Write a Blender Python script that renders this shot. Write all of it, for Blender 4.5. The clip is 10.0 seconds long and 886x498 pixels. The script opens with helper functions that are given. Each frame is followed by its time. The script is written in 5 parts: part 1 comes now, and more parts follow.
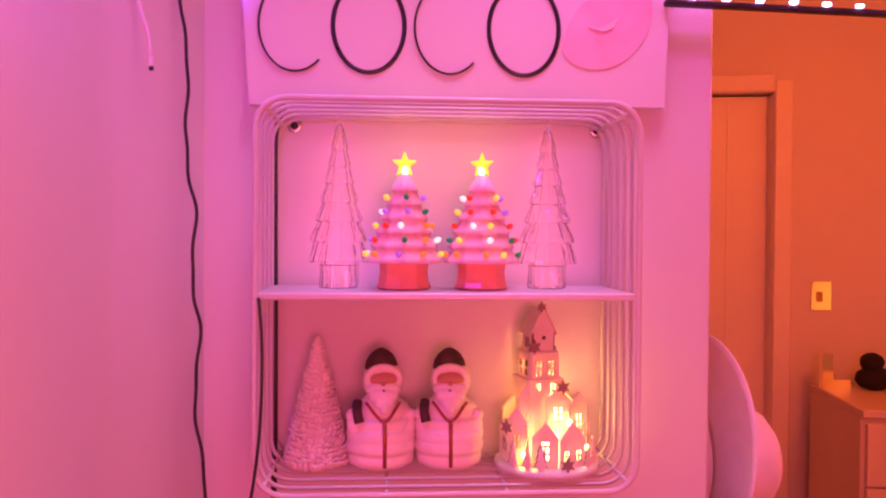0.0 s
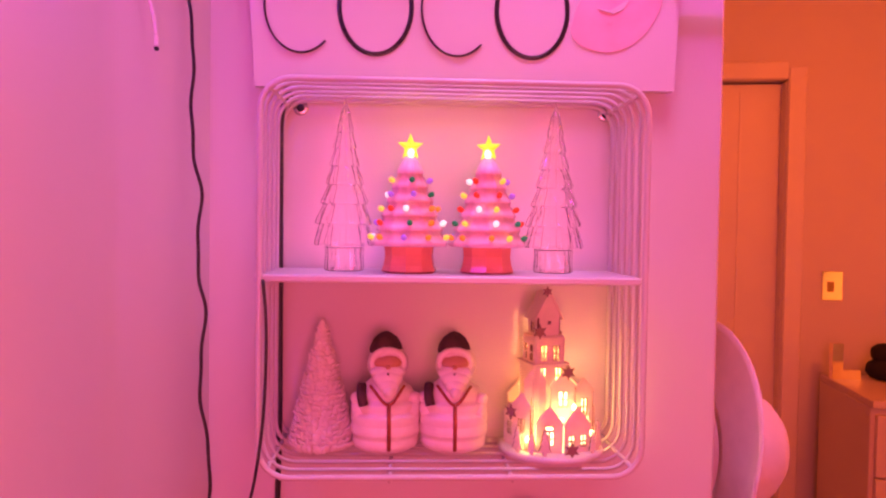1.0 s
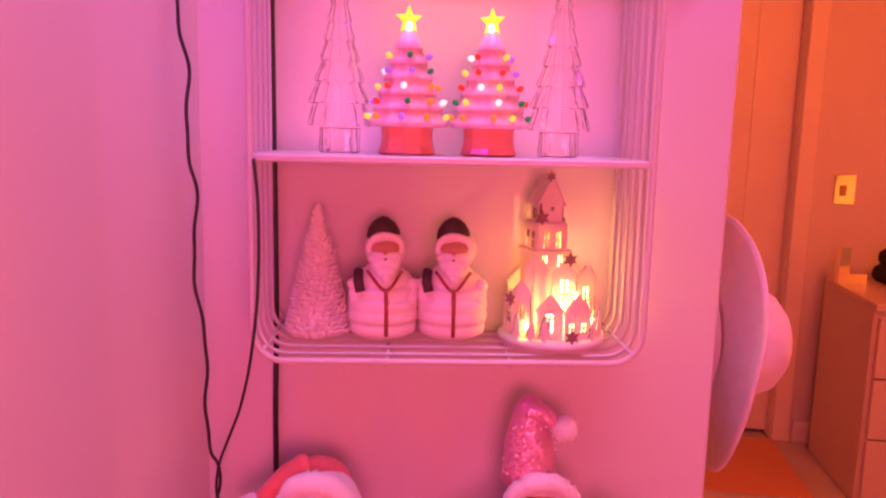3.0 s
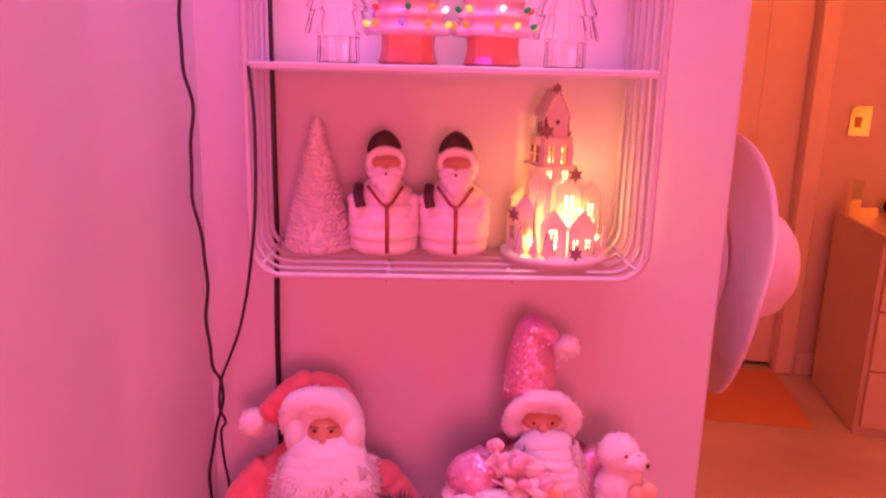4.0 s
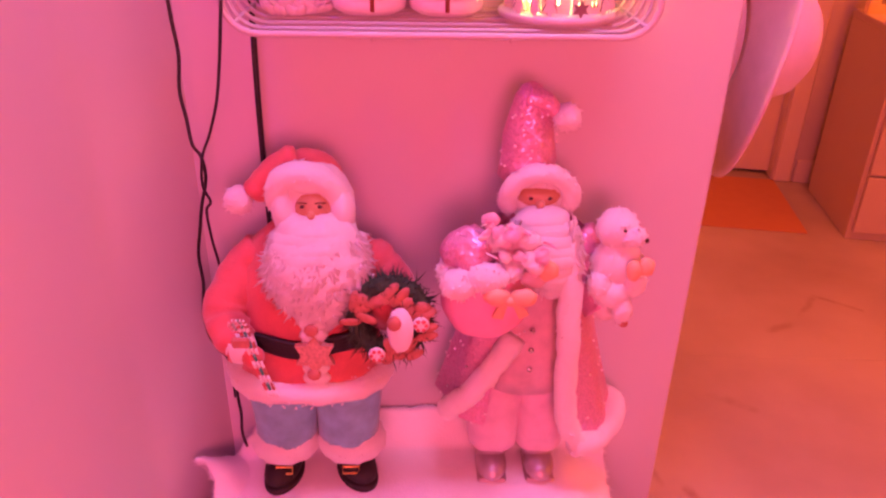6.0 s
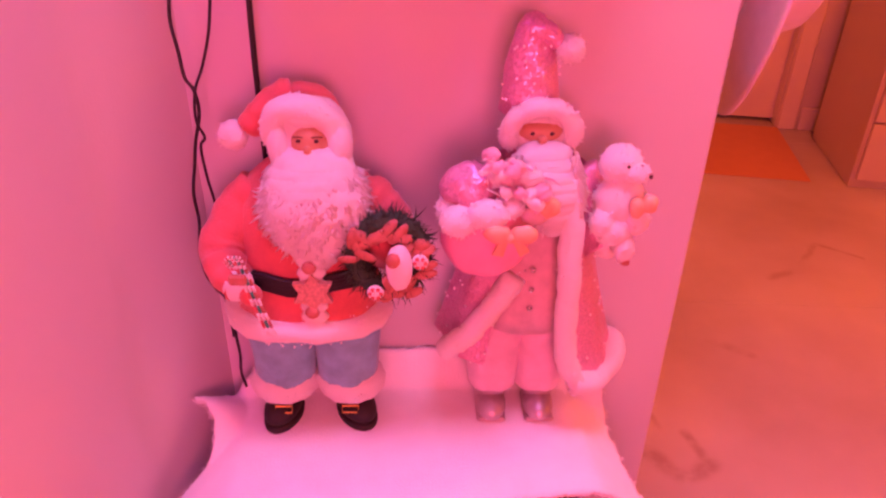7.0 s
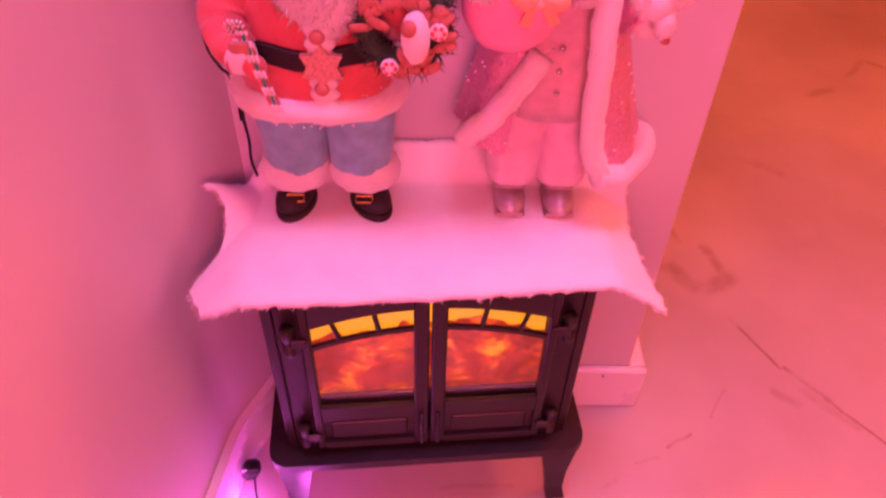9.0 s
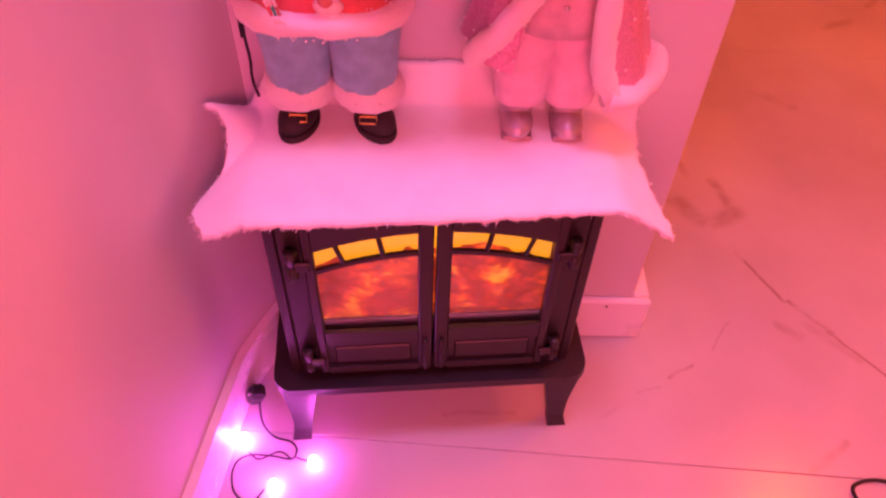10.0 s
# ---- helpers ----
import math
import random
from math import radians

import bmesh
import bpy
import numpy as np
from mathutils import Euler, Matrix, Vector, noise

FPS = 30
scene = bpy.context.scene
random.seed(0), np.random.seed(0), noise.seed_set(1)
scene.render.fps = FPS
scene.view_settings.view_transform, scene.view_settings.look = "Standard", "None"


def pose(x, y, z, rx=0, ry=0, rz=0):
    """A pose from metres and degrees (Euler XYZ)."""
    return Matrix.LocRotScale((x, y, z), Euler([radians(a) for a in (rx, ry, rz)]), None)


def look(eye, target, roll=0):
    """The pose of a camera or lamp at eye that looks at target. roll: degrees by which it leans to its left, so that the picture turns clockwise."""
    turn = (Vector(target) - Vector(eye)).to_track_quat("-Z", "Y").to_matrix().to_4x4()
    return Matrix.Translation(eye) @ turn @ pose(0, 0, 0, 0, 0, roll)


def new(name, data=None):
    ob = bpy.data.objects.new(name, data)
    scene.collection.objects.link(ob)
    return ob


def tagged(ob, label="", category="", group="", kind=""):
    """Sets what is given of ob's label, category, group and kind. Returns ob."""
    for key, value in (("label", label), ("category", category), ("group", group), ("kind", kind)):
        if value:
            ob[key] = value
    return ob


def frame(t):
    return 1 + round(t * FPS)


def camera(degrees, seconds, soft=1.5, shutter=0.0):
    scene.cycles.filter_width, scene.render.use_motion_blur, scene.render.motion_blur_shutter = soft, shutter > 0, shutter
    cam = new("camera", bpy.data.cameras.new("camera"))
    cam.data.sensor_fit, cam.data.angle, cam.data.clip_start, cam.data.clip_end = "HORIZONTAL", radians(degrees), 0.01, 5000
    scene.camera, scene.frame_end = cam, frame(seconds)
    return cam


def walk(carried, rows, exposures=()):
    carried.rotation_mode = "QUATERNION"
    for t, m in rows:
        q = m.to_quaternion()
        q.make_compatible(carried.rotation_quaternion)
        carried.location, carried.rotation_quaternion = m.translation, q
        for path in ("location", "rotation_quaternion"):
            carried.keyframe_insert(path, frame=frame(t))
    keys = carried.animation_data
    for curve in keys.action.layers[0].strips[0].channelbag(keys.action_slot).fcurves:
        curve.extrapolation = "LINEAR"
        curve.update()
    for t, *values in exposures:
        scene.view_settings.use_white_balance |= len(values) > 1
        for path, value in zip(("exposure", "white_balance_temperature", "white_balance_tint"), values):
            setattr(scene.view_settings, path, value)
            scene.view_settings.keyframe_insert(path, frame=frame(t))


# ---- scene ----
cam = camera(61.1, 10.0, soft=2.2, shutter=0.5)
PATH = [
    (0, (-0.01, -0.879, 1.349), (0.118, 1.116, 1.321), 0.4),
    (0.5, (-0.007, -0.878, 1.35), (0.106, 1.118, 1.318), 0.4),
    (1, (-0.005, -0.875, 1.344), (0.097, 1.121, 1.284), 0.8),
    (1.5, (-0.002, -0.871, 1.341), (0.093, 1.123, 1.228), 1.0),
    (2, (0.002, -0.865, 1.334), (0.092, 1.124, 1.145), 1.2),
    (3.5, (0.009, -0.842, 1.308), (0.085, 1.12, 0.927), 1.3),
    (4, (0.013, -0.838, 1.294), (0.079, 1.104, 0.82), 1.4),
    (4.5, (0.013, -0.83, 1.28), (0.086, 1.086, 0.712), 1.4),
    (5, (0.015, -0.822, 1.261), (0.091, 1.052, 0.566), 1.4),
    (5.5, (0.018, -0.814, 1.243), (0.095, 1.005, 0.415), 1.1),
    (7, (0.021, -0.806, 1.21), (0.098, 0.908, 0.182), 1.3),
    (7.5, (0.02, -0.799, 1.195), (0.09, 0.87, 0.095), 1.5),
    (8, (0.022, -0.794, 1.171), (0.08, 0.815, -0.015), 2.3),
    (8.5, (0.022, -0.793, 1.158), (0.065, 0.732, -0.135), 1.9),
    (9, (0.025, -0.794, 1.144), (0.053, 0.643, -0.247), 1.8),
    (9.5, (0.022, -0.794, 1.132), (0.045, 0.578, -0.323), 2.2),
    (10, (0.024, -0.801, 1.121), (0.046, 0.523, -0.378), 2.2),
]
EXPOSURES = [(0.0, -0.12), (1.5, -0.10), (3.5, 0.03), (5.5, 0.19), (7.0, 0.32), (10.0, 0.30)]
walk(cam, [(t, look(eye, target, roll)) for t, eye, target, roll in PATH], EXPOSURES)

# ---- world and lights ----
world = bpy.data.worlds.new("world")
scene.world = world
world.use_nodes = True
world.node_tree.nodes["Background"].inputs[0].default_value = (0.9, 0.35, 0.6, 1)
world.node_tree.nodes["Background"].inputs[1].default_value = 0.02


def lamp(name, kind, m, color, energy, size=0.1, size_y=0.1, spread=180):
    data = bpy.data.lights.new(name, kind)
    data.color, data.energy = color, energy
    if kind == "AREA":
        data.shape, data.size, data.size_y, data.spread = "RECTANGLE", size, size_y, radians(spread)
    else:
        data.shadow_soft_size = size
    ob = new(name, data)
    ob.matrix_world = m
    return ob


# violet strips by the side wall and along the opening, coral lamp in the wide room, orange lamp in the next;
# added fills without a known source: pale violet over the stove, coral behind the viewer
lamp("violet_side_lamp", "AREA", look((-0.285, -0.40, 1.72), (-0.26, -0.36, 0.6)), (0.28, 0.05, 1.0), 1.3, 0.04, 0.25)
lamp("violet_strip_lamp", "AREA", look((1.05, -0.12, 1.76), (1.05, -0.05, 0.5)), (0.75, 0.06, 1.0), 1.75, 1.9, 0.03)
lamp("violet_top_fill", "AREA", look((0.16, -0.42, 2.37), (0.09, -0.18, 0.5)), (0.96, 0.42, 1.0), 2.1, 0.4, 0.4, 75)
lamp("coral_rear_fill", "AREA", look((0.15, -1.60, 1.20), (0.08, 0.0, 0.72)), (1.0, 0.109, 0.235), 17.3, 0.6, 0.5)
lamp("coral_room_lamp", "POINT", look((3.0, -0.50, 1.45), (0, 0, 0)), (1.0, 0.180, 0.030), 22.5, 0.20)
lamp("orange_room_lamp", "POINT", look((1.50, 0.50, 1.95), (0, 0, 0)), (1.0, 0.132, 0.006), 48.0, 0.12)


# ---- materials ----
def mat(name, color, rough=0.6, metal=0.0, vary=0.08, scale=30.0, bump=0.15, bump_scale=180.0, spec=0.5, sheen=0.0, emit=None, power=0.0, random_tint=0.0, dist=0.002):
    m = bpy.data.materials.new(name)
    m.use_nodes = True
    n, l = m.node_tree.nodes, m.node_tree.links
    b = n["Principled BSDF"]
    b.inputs["Roughness"].default_value, b.inputs["Metallic"].default_value = rough, metal
    b.inputs["Specular IOR Level"].default_value = spec
    b.inputs["Sheen Weight"].default_value = sheen
    co = n.new("ShaderNodeTexCoord")
    big = n.new("ShaderNodeTexNoise")
    big.inputs["Scale"].default_value, big.inputs["Detail"].default_value = scale, 5
    l.new(co.outputs["Object"], big.inputs["Vector"])
    ramp = n.new("ShaderNodeValToRGB")
    ramp.color_ramp.elements[0].position, ramp.color_ramp.elements[1].position = 0.3, 0.7
    ramp.color_ramp.elements[0].color = (*[c * (1 - vary) for c in color], 1)
    ramp.color_ramp.elements[1].color = (*[min(1, c * (1 + vary)) for c in color], 1)
    l.new(big.outputs["Fac"], ramp.inputs["Fac"])
    l.new(ramp.outputs["Color"], b.inputs["Base Color"])
    rr = n.new("ShaderNodeMapRange")
    rr.inputs["To Min"].default_value, rr.inputs["To Max"].default_value = max(0.02, rough - 0.08), min(1, rough + 0.08)
    l.new(big.outputs["Fac"], rr.inputs["Value"])
    l.new(rr.outputs["Result"], b.inputs["Roughness"])
    if bump:
        fine = n.new("ShaderNodeTexNoise")
        fine.inputs["Scale"].default_value, fine.inputs["Detail"].default_value = bump_scale, 4
        l.new(co.outputs["Object"], fine.inputs["Vector"])
        bp = n.new("ShaderNodeBump")
        bp.inputs["Strength"].default_value, bp.inputs["Distance"].default_value = bump, dist
        l.new(fine.outputs["Fac"], bp.inputs["Height"])
        l.new(bp.outputs["Normal"], b.inputs["Normal"])
    if emit:
        b.inputs["Emission Color"].default_value = (*emit, 1)
        b.inputs["Emission Strength"].default_value = power
    return m


def glass(name, color, rough=0.02, ior=1.45):
    m = bpy.data.materials.new(name)
    m.use_nodes = True
    b = m.node_tree.nodes["Principled BSDF"]
    b.inputs["Base Color"].default_value = (*color, 1)
    b.inputs["Roughness"].default_value, b.inputs["IOR"].default_value = rough, ior
    b.inputs["Transmission Weight"].default_value = 1.0
    return m


def marble(name):
    """White porcelain with thin brown veins: wandering lines and cloudy stains."""
    m = bpy.data.materials.new(name)
    m.use_nodes = True
    n, l = m.node_tree.nodes, m.node_tree.links
    b = n["Principled BSDF"]
    geo = n.new("ShaderNodeNewGeometry")
    warp = n.new("ShaderNodeTexNoise")
    warp.inputs["Scale"].default_value, warp.inputs["Detail"].default_value = 5.0, 5
    l.new(geo.outputs["Position"], warp.inputs["Vector"])
    off = n.new("ShaderNodeVectorMath")
    off.operation = "MULTIPLY_ADD"
    off.inputs[1].default_value, off.inputs[2].default_value = (0.06, 0.06, 0), (-0.03, -0.03, 0)
    l.new(warp.outputs["Color"], off.inputs[0])
    p = n.new("ShaderNodeVectorMath")
    p.operation = "ADD"
    l.new(geo.outputs["Position"], p.inputs[0])
    l.new(off.outputs[0], p.inputs[1])

    def math_node(op, a, c=None):
        k = n.new("ShaderNodeMath")
        k.operation = op
        for i, v in enumerate((a, c)):
            if v is None:
                continue
            if isinstance(v, (int, float)):
                k.inputs[i].default_value = v
            else:
                l.new(v, k.inputs[i])
        return k.outputs[0]

    def vein(x0, y0, x1, y1, width, depth):
        ux, uy = x1 - x0, y1 - y0
        s = n.new("ShaderNodeVectorMath")
        s.operation = "SUBTRACT"
        s.inputs[1].default_value = (x0, y0, 0)
        l.new(p.outputs[0], s.inputs[0])
        d = n.new("ShaderNodeVectorMath")
        d.operation = "DOT_PRODUCT"
        d.inputs[1].default_value = (ux / (ux * ux + uy * uy), uy / (ux * ux + uy * uy), 0)
        l.new(s.outputs[0], d.inputs[0])
        c = n.new("ShaderNodeClamp")
        l.new(d.outputs["Value"], c.inputs[0])
        t = n.new("ShaderNodeVectorMath")
        t.operation = "SCALE"
        t.inputs[0].default_value = (ux, uy, 0)
        l.new(c.outputs[0], t.inputs["Scale"])
        r = n.new("ShaderNodeVectorMath")
        r.operation = "DISTANCE"
        l.new(s.outputs[0], r.inputs[0])
        l.new(t.outputs[0], r.inputs[1])
        k = n.new("ShaderNodeMapRange")
        k.interpolation_type = "SMOOTHSTEP"
        k.inputs["From Min"].default_value, k.inputs["From Max"].default_value = width, width * 0.15
        k.inputs["To Max"].default_value = depth
        l.new(r.outputs["Value"], k.inputs["Value"])
        return k.outputs[0]

    total = None
    for v in VEINS:
        o = vein(*v)
        total = o if total is None else math_node("MAXIMUM", total, o)
    patch = n.new("ShaderNodeTexNoise")
    patch.inputs["Scale"].default_value, patch.inputs["Detail"].default_value = 13.0, 3
    l.new(geo.outputs["Position"], patch.inputs["Vector"])
    pm = n.new("ShaderNodeMapRange")
    pm.inputs["From Min"].default_value, pm.inputs["From Max"].default_value = 0.36, 0.58
    l.new(patch.outputs["Fac"], pm.inputs["Value"])
    total = math_node("MULTIPLY", total, pm.outputs[0])
    cloud = n.new("ShaderNodeTexNoise")
    cloud.inputs["Scale"].default_value, cloud.inputs["Detail"].default_value = 1.7, 6
    l.new(geo.outputs["Position"], cloud.inputs["Vector"])
    base = n.new("ShaderNodeValToRGB")
    base.color_ramp.elements[0].position, base.color_ramp.elements[1].position = 0.35, 0.62
    base.color_ramp.elements[0].color, base.color_ramp.elements[1].color = (0.47, 0.43, 0.41, 1), (0.60, 0.58, 0.57, 1)
    l.new(cloud.outputs["Fac"], base.inputs["Fac"])
    mix = n.new("ShaderNodeMix")
    mix.data_type = "RGBA"
    l.new(total, mix.inputs["Factor"])
    l.new(base.outputs["Color"], mix.inputs["A"])
    mix.inputs["B"].default_value = (0.25, 0.13, 0.075, 1)
    l.new(mix.outputs["Result"], b.inputs["Base Color"])
    b.inputs["Roughness"].default_value = 0.22
    return m


# long diagonal vein, swirl by the wall's end, short dashes near the stove
VEINS = [
    (0.622, 0.205, 0.643, 0.174, 0.008, 0.5), (0.643, 0.174, 0.696, 0.084, 0.006, 0.6), (0.705, 0.085, 0.76, 0.005, 0.008, 0.75), (0.76, 0.005, 0.84, -0.10, 0.005, 0.6), (0.86, -0.115, 0.90, -0.15, 0.007, 0.6),
    (0.66, 0.03, 0.70, 0.005, 0.016, 0.28), (0.72, 0.03, 0.79, -0.05, 0.014, 0.25),
    (0.527, 0.345, 0.575, 0.275, 0.036, 0.40), (0.575, 0.275, 0.655, 0.310, 0.036, 0.42), (0.655, 0.310, 0.630, 0.40, 0.020, 0.45), (0.570, 0.42, 0.560, 0.47, 0.018, 0.4),
    (0.435, -0.100, 0.480, -0.068, 0.006, 0.5), (0.375, -0.134, 0.415, -0.122, 0.004, 0.35), (0.315, -0.178, 0.336, -0.165, 0.006, 0.5), (0.53, -0.03, 0.57, 0.03, 0.006, 0.25),
    (1.092, 1.049, 1.187, 1.087, 0.022, 0.32), (1.187, 1.087, 1.316, 1.25, 0.016, 0.30), (1.316, 1.25, 1.42, 1.15, 0.016, 0.32),
    (0.80, 0.74, 0.886, 0.678, 0.024, 0.25), (0.63, -0.25, 0.70, -0.205, 0.012, 0.3), (0.05, -0.18, 0.16, -0.17, 0.006, 0.2),
]

M_WALL = mat("painted plaster", (0.63, 0.60, 0.60), 0.62, vary=0.015, scale=2.5, bump=0.06, bump_scale=260)
M_WALL_FAR = mat("painted plaster far", (0.68, 0.63, 0.59), 0.7, vary=0.02, scale=2.0, bump=0.05, bump_scale=220)
M_TRIM = mat("white gloss paint", (0.80, 0.79, 0.78), 0.28, vary=0.02, scale=6, bump=0.03)
M_FLOOR = marble("marble tile")
M_GROUT = mat("grout", (0.74, 0.71, 0.70), 0.35, vary=0.05)
M_DOOR = mat("painted door", (0.76, 0.71, 0.67), 0.45, vary=0.03, scale=4, bump=0.05)
M_BLACK = mat("black plastic", (0.015, 0.014, 0.015), 0.42, vary=0.3, bump=0.05)
M_DARK = mat("dark metal", (0.03, 0.025, 0.025), 0.5, metal=0.4, vary=0.2)
M_WHITE = mat("white enamel", (0.56, 0.53, 0.53), 0.35, vary=0.03, scale=40, bump=0.04)
M_SIGN = mat("glossy white board", (0.70, 0.68, 0.69), 0.12, vary=0.01, scale=3, bump=0.01)
M_LETTER = mat("black lettering", (0.02, 0.018, 0.02), 0.3, vary=0.1, bump=0)
M_LIPS = mat("pink lip print", (0.86, 0.52, 0.60), 0.3, vary=0.12, scale=25, bump=0.02)
M_CHROME = mat("brushed steel", (0.65, 0.63, 0.62), 0.25, metal=1.0, vary=0.05)
M_GLASS = glass("clear glass", (0.985, 0.975, 0.985), 0.012, 1.45)
M_PANE = glass("stove pane", (0.95, 0.93, 0.92), 0.03)
M_CERAMIC = mat("pink ceramic", (0.88, 0.64, 0.72), 0.22, vary=0.10, scale=70, bump=0.25, bump_scale=220)
M_POT = mat("coral ceramic", (0.80, 0.30, 0.22), 0.16, vary=0.06, scale=60, bump=0.05)
M_STAR = mat("lit yellow star", (0.85, 0.55, 0.05), 0.2, vary=0.1, bump=0, emit=(1.0, 0.60, 0.03), power=1.5)
M_GLOW = mat("star glow", (1, 0.8, 0.4), 0.3, vary=0.0, bump=0, emit=(1.0, 0.78, 0.28), power=4.0)
BULBS = [mat("bulb " + k, c, 0.12, vary=0.05, bump=0, emit=e, power=w) for k, c, e, w in (
    ("red", (0.8, 0.06, 0.03), (1, 0.06, 0.02), 0.35), ("amber", (0.85, 0.5, 0.05), (1, 0.62, 0.08), 0.9),
    ("green", (0.02, 0.30, 0.12), (0.02, 0.5, 0.15), 0.12), ("clear", (0.85, 0.8, 0.8), (1, 0.90, 0.85), 0.9),
    ("violet", (0.35, 0.15, 0.7), (0.5, 0.2, 1), 0.35), ("orange", (0.85, 0.22, 0.03), (1, 0.25, 0.03), 0.6))]
M_PETAL = mat("white petals", (0.80, 0.76, 0.74), 0.55, vary=0.06, scale=60, bump=0.1)
M_COAT_SMALL = mat("glazed pale coat", (0.86, 0.79, 0.77), 0.35, vary=0.05, scale=90, bump=0.1)
M_SKIN = mat("tan painted resin", (0.50, 0.27, 0.16), 0.5, vary=0.08, scale=90, bump=0.05)
M_BEARD = mat("white resin beard", (0.82, 0.79, 0.77), 0.5, vary=0.04, scale=120, bump=0.3)
M_CAP = mat("dark cap", (0.065, 0.032, 0.030), 0.7, vary=0.3, scale=90, bump=0.4)
M_ZIP = mat("copper zip", (0.35, 0.10, 0.05), 0.35, metal=0.5, vary=0.15, scale=150)
M_WOOD = mat("whitewashed plywood", (0.84, 0.76, 0.69), 0.6, vary=0.10, scale=60, bump=0.1)
M_WOOD_EDGE = mat("burnt plywood edge", (0.18, 0.09, 0.05), 0.7, vary=0.2, scale=80)
M_STARCUT = mat("grey wooden star", (0.24, 0.13, 0.13), 0.65, vary=0.12, scale=80)
M_WINDOW_GLOW = mat("window glow sheet", (0.9, 0.8, 0.6), 0.6, vary=0.05, bump=0, emit=(1.0, 0.72, 0.32), power=7.0)
M_CORE = mat("warm lamp core", (1, 0.8, 0.5), 0.4, vary=0, bump=0, emit=(1.0, 0.60, 0.18), power=12.0)
M_RED = mat("red felt", (0.62, 0.125, 0.13), 0.85, vary=0.14, scale=45, bump=0.5, bump_scale=350, sheen=0.3)
M_FUR = mat("white fur", (0.94, 0.92, 0.91), 0.95, vary=0.03, scale=80, bump=0.5, bump_scale=420, sheen=0.8)
M_HAIR = mat("white curly hair", (0.96, 0.95, 0.94), 0.8, vary=0.03, scale=120, bump=0.3, bump_scale=500, sheen=0.7)
M_JEANS = mat("blue velvet", (0.21, 0.47, 0.56), 0.85, vary=0.18, scale=50, bump=0.4, bump_scale=400, sheen=0.3)
M_LEATHER = mat("black leather", (0.016, 0.011, 0.011), 0.68, vary=0.3, scale=60, bump=0.2)
M_GOLD = mat("gold trim", (0.75, 0.45, 0.13), 0.3, metal=0.9, vary=0.15, scale=120, bump=0.2)
M_BUCKLE = mat("glitter buckle", (0.62, 0.32, 0.25), 0.4, metal=0.4, vary=0.25, scale=300, bump=0.6, bump_scale=700)
M_PINE = mat("dark pine needles", (0.035, 0.07, 0.035), 0.8, vary=0.4, scale=120, bump=0.3)
M_GINGER = mat("rose brown felt", (0.45, 0.17, 0.13), 0.8, vary=0.2, scale=90, bump=0.3)
M_STRIPE = mat("green candy", (0.05, 0.35, 0.22), 0.4, vary=0.1, bump=0.05)
M_PINK = mat("pink plush", (0.74, 0.52, 0.60), 0.9, vary=0.10, scale=50, bump=0.5, bump_scale=350, sheen=0.4)
M_HOTPINK = mat("bright pink satin", (0.86, 0.36, 0.52), 0.45, vary=0.08, scale=40, bump=0.1)
M_SEQUIN = mat("pink sequins", (0.74, 0.38, 0.55), 0.32, metal=0.4, vary=0.14, scale=420, bump=0.5, bump_scale=650)
M_KNIT = mat("pale pink satin", (0.62, 0.44, 0.46), 0.5, vary=0.12, scale=60, bump=0.3, bump_scale=300)
M_GLINT = mat("pale sequin glint", (0.95, 0.86, 0.90), 0.30, metal=0.3, vary=0.05, bump=0)
M_TULLE = mat("pale pink tulle", (0.88, 0.64, 0.74), 0.6, vary=0.16, scale=160, bump=0.6, bump_scale=320, sheen=0.6)
M_BROW = mat("brown brow", (0.16, 0.06, 0.035), 0.8, vary=0.1)
M_BOW = mat("orange satin", (0.80, 0.47, 0.28), 0.4, vary=0.15, scale=60, bump=0.1)
M_SILVER = mat("silver boots", (0.50, 0.42, 0.44), 0.36, metal=0.6, vary=0.15, scale=70, bump=0.1)
M_FELT = mat("white felt snow", (0.90, 0.89, 0.89), 0.97, vary=0.03, scale=30, bump=0.45, bump_scale=420, sheen=0.4)
M_IRON = mat("matt black iron", (0.019, 0.012, 0.015), 0.42, metal=0.1, vary=0.2, scale=30, bump=0.12, bump_scale=500)
M_FIREBACK = mat("lit firebox back", (0.5, 0.3, 0.05), 0.7, vary=0.1, bump=0, emit=(1.0, 0.36, 0.012), power=0.9)
M_HAT = mat("felt hat", (0.72, 0.62, 0.61), 0.85, vary=0.05, scale=40, bump=0.3, bump_scale=400, sheen=0.2)
M_DRESSER = mat("white laminate", (0.62, 0.53, 0.46), 0.4, vary=0.02, scale=8, bump=0.03)
M_MIRROR = mat("gold mirror", (0.98, 0.86, 0.60), 0.06, metal=1.0, vary=0.06, scale=40, bump=0.06, bump_scale=30)
M_PLUSH = mat("black plush", (0.012, 0.008, 0.010), 0.95, vary=0.3, scale=80, bump=0.8)
M_DOOR_PATCH = mat("terracotta patch", (0.56, 0.28, 0.16), 0.95, vary=0.03, scale=20, bump=0.2, bump_scale=500)
M_LED = mat("violet led", (0.9, 0.7, 1), 0.3, vary=0, bump=0, emit=(0.75, 0.35, 1.0), power=22.0)
M_FAIRY = mat("fairy bulb", (0.95, 0.8, 1), 0.3, vary=0, bump=0, emit=(0.95, 0.42, 1.0), power=14.0)
M_LANTERN = mat("lit paper", (0.9, 0.75, 0.5), 0.8, vary=0.05, bump=0.1, emit=(1.0, 0.34, 0.045), power=0.9)
M_CABLE_W = mat("white cable", (0.75, 0.72, 0.72), 0.4, vary=0.04, bump=0)


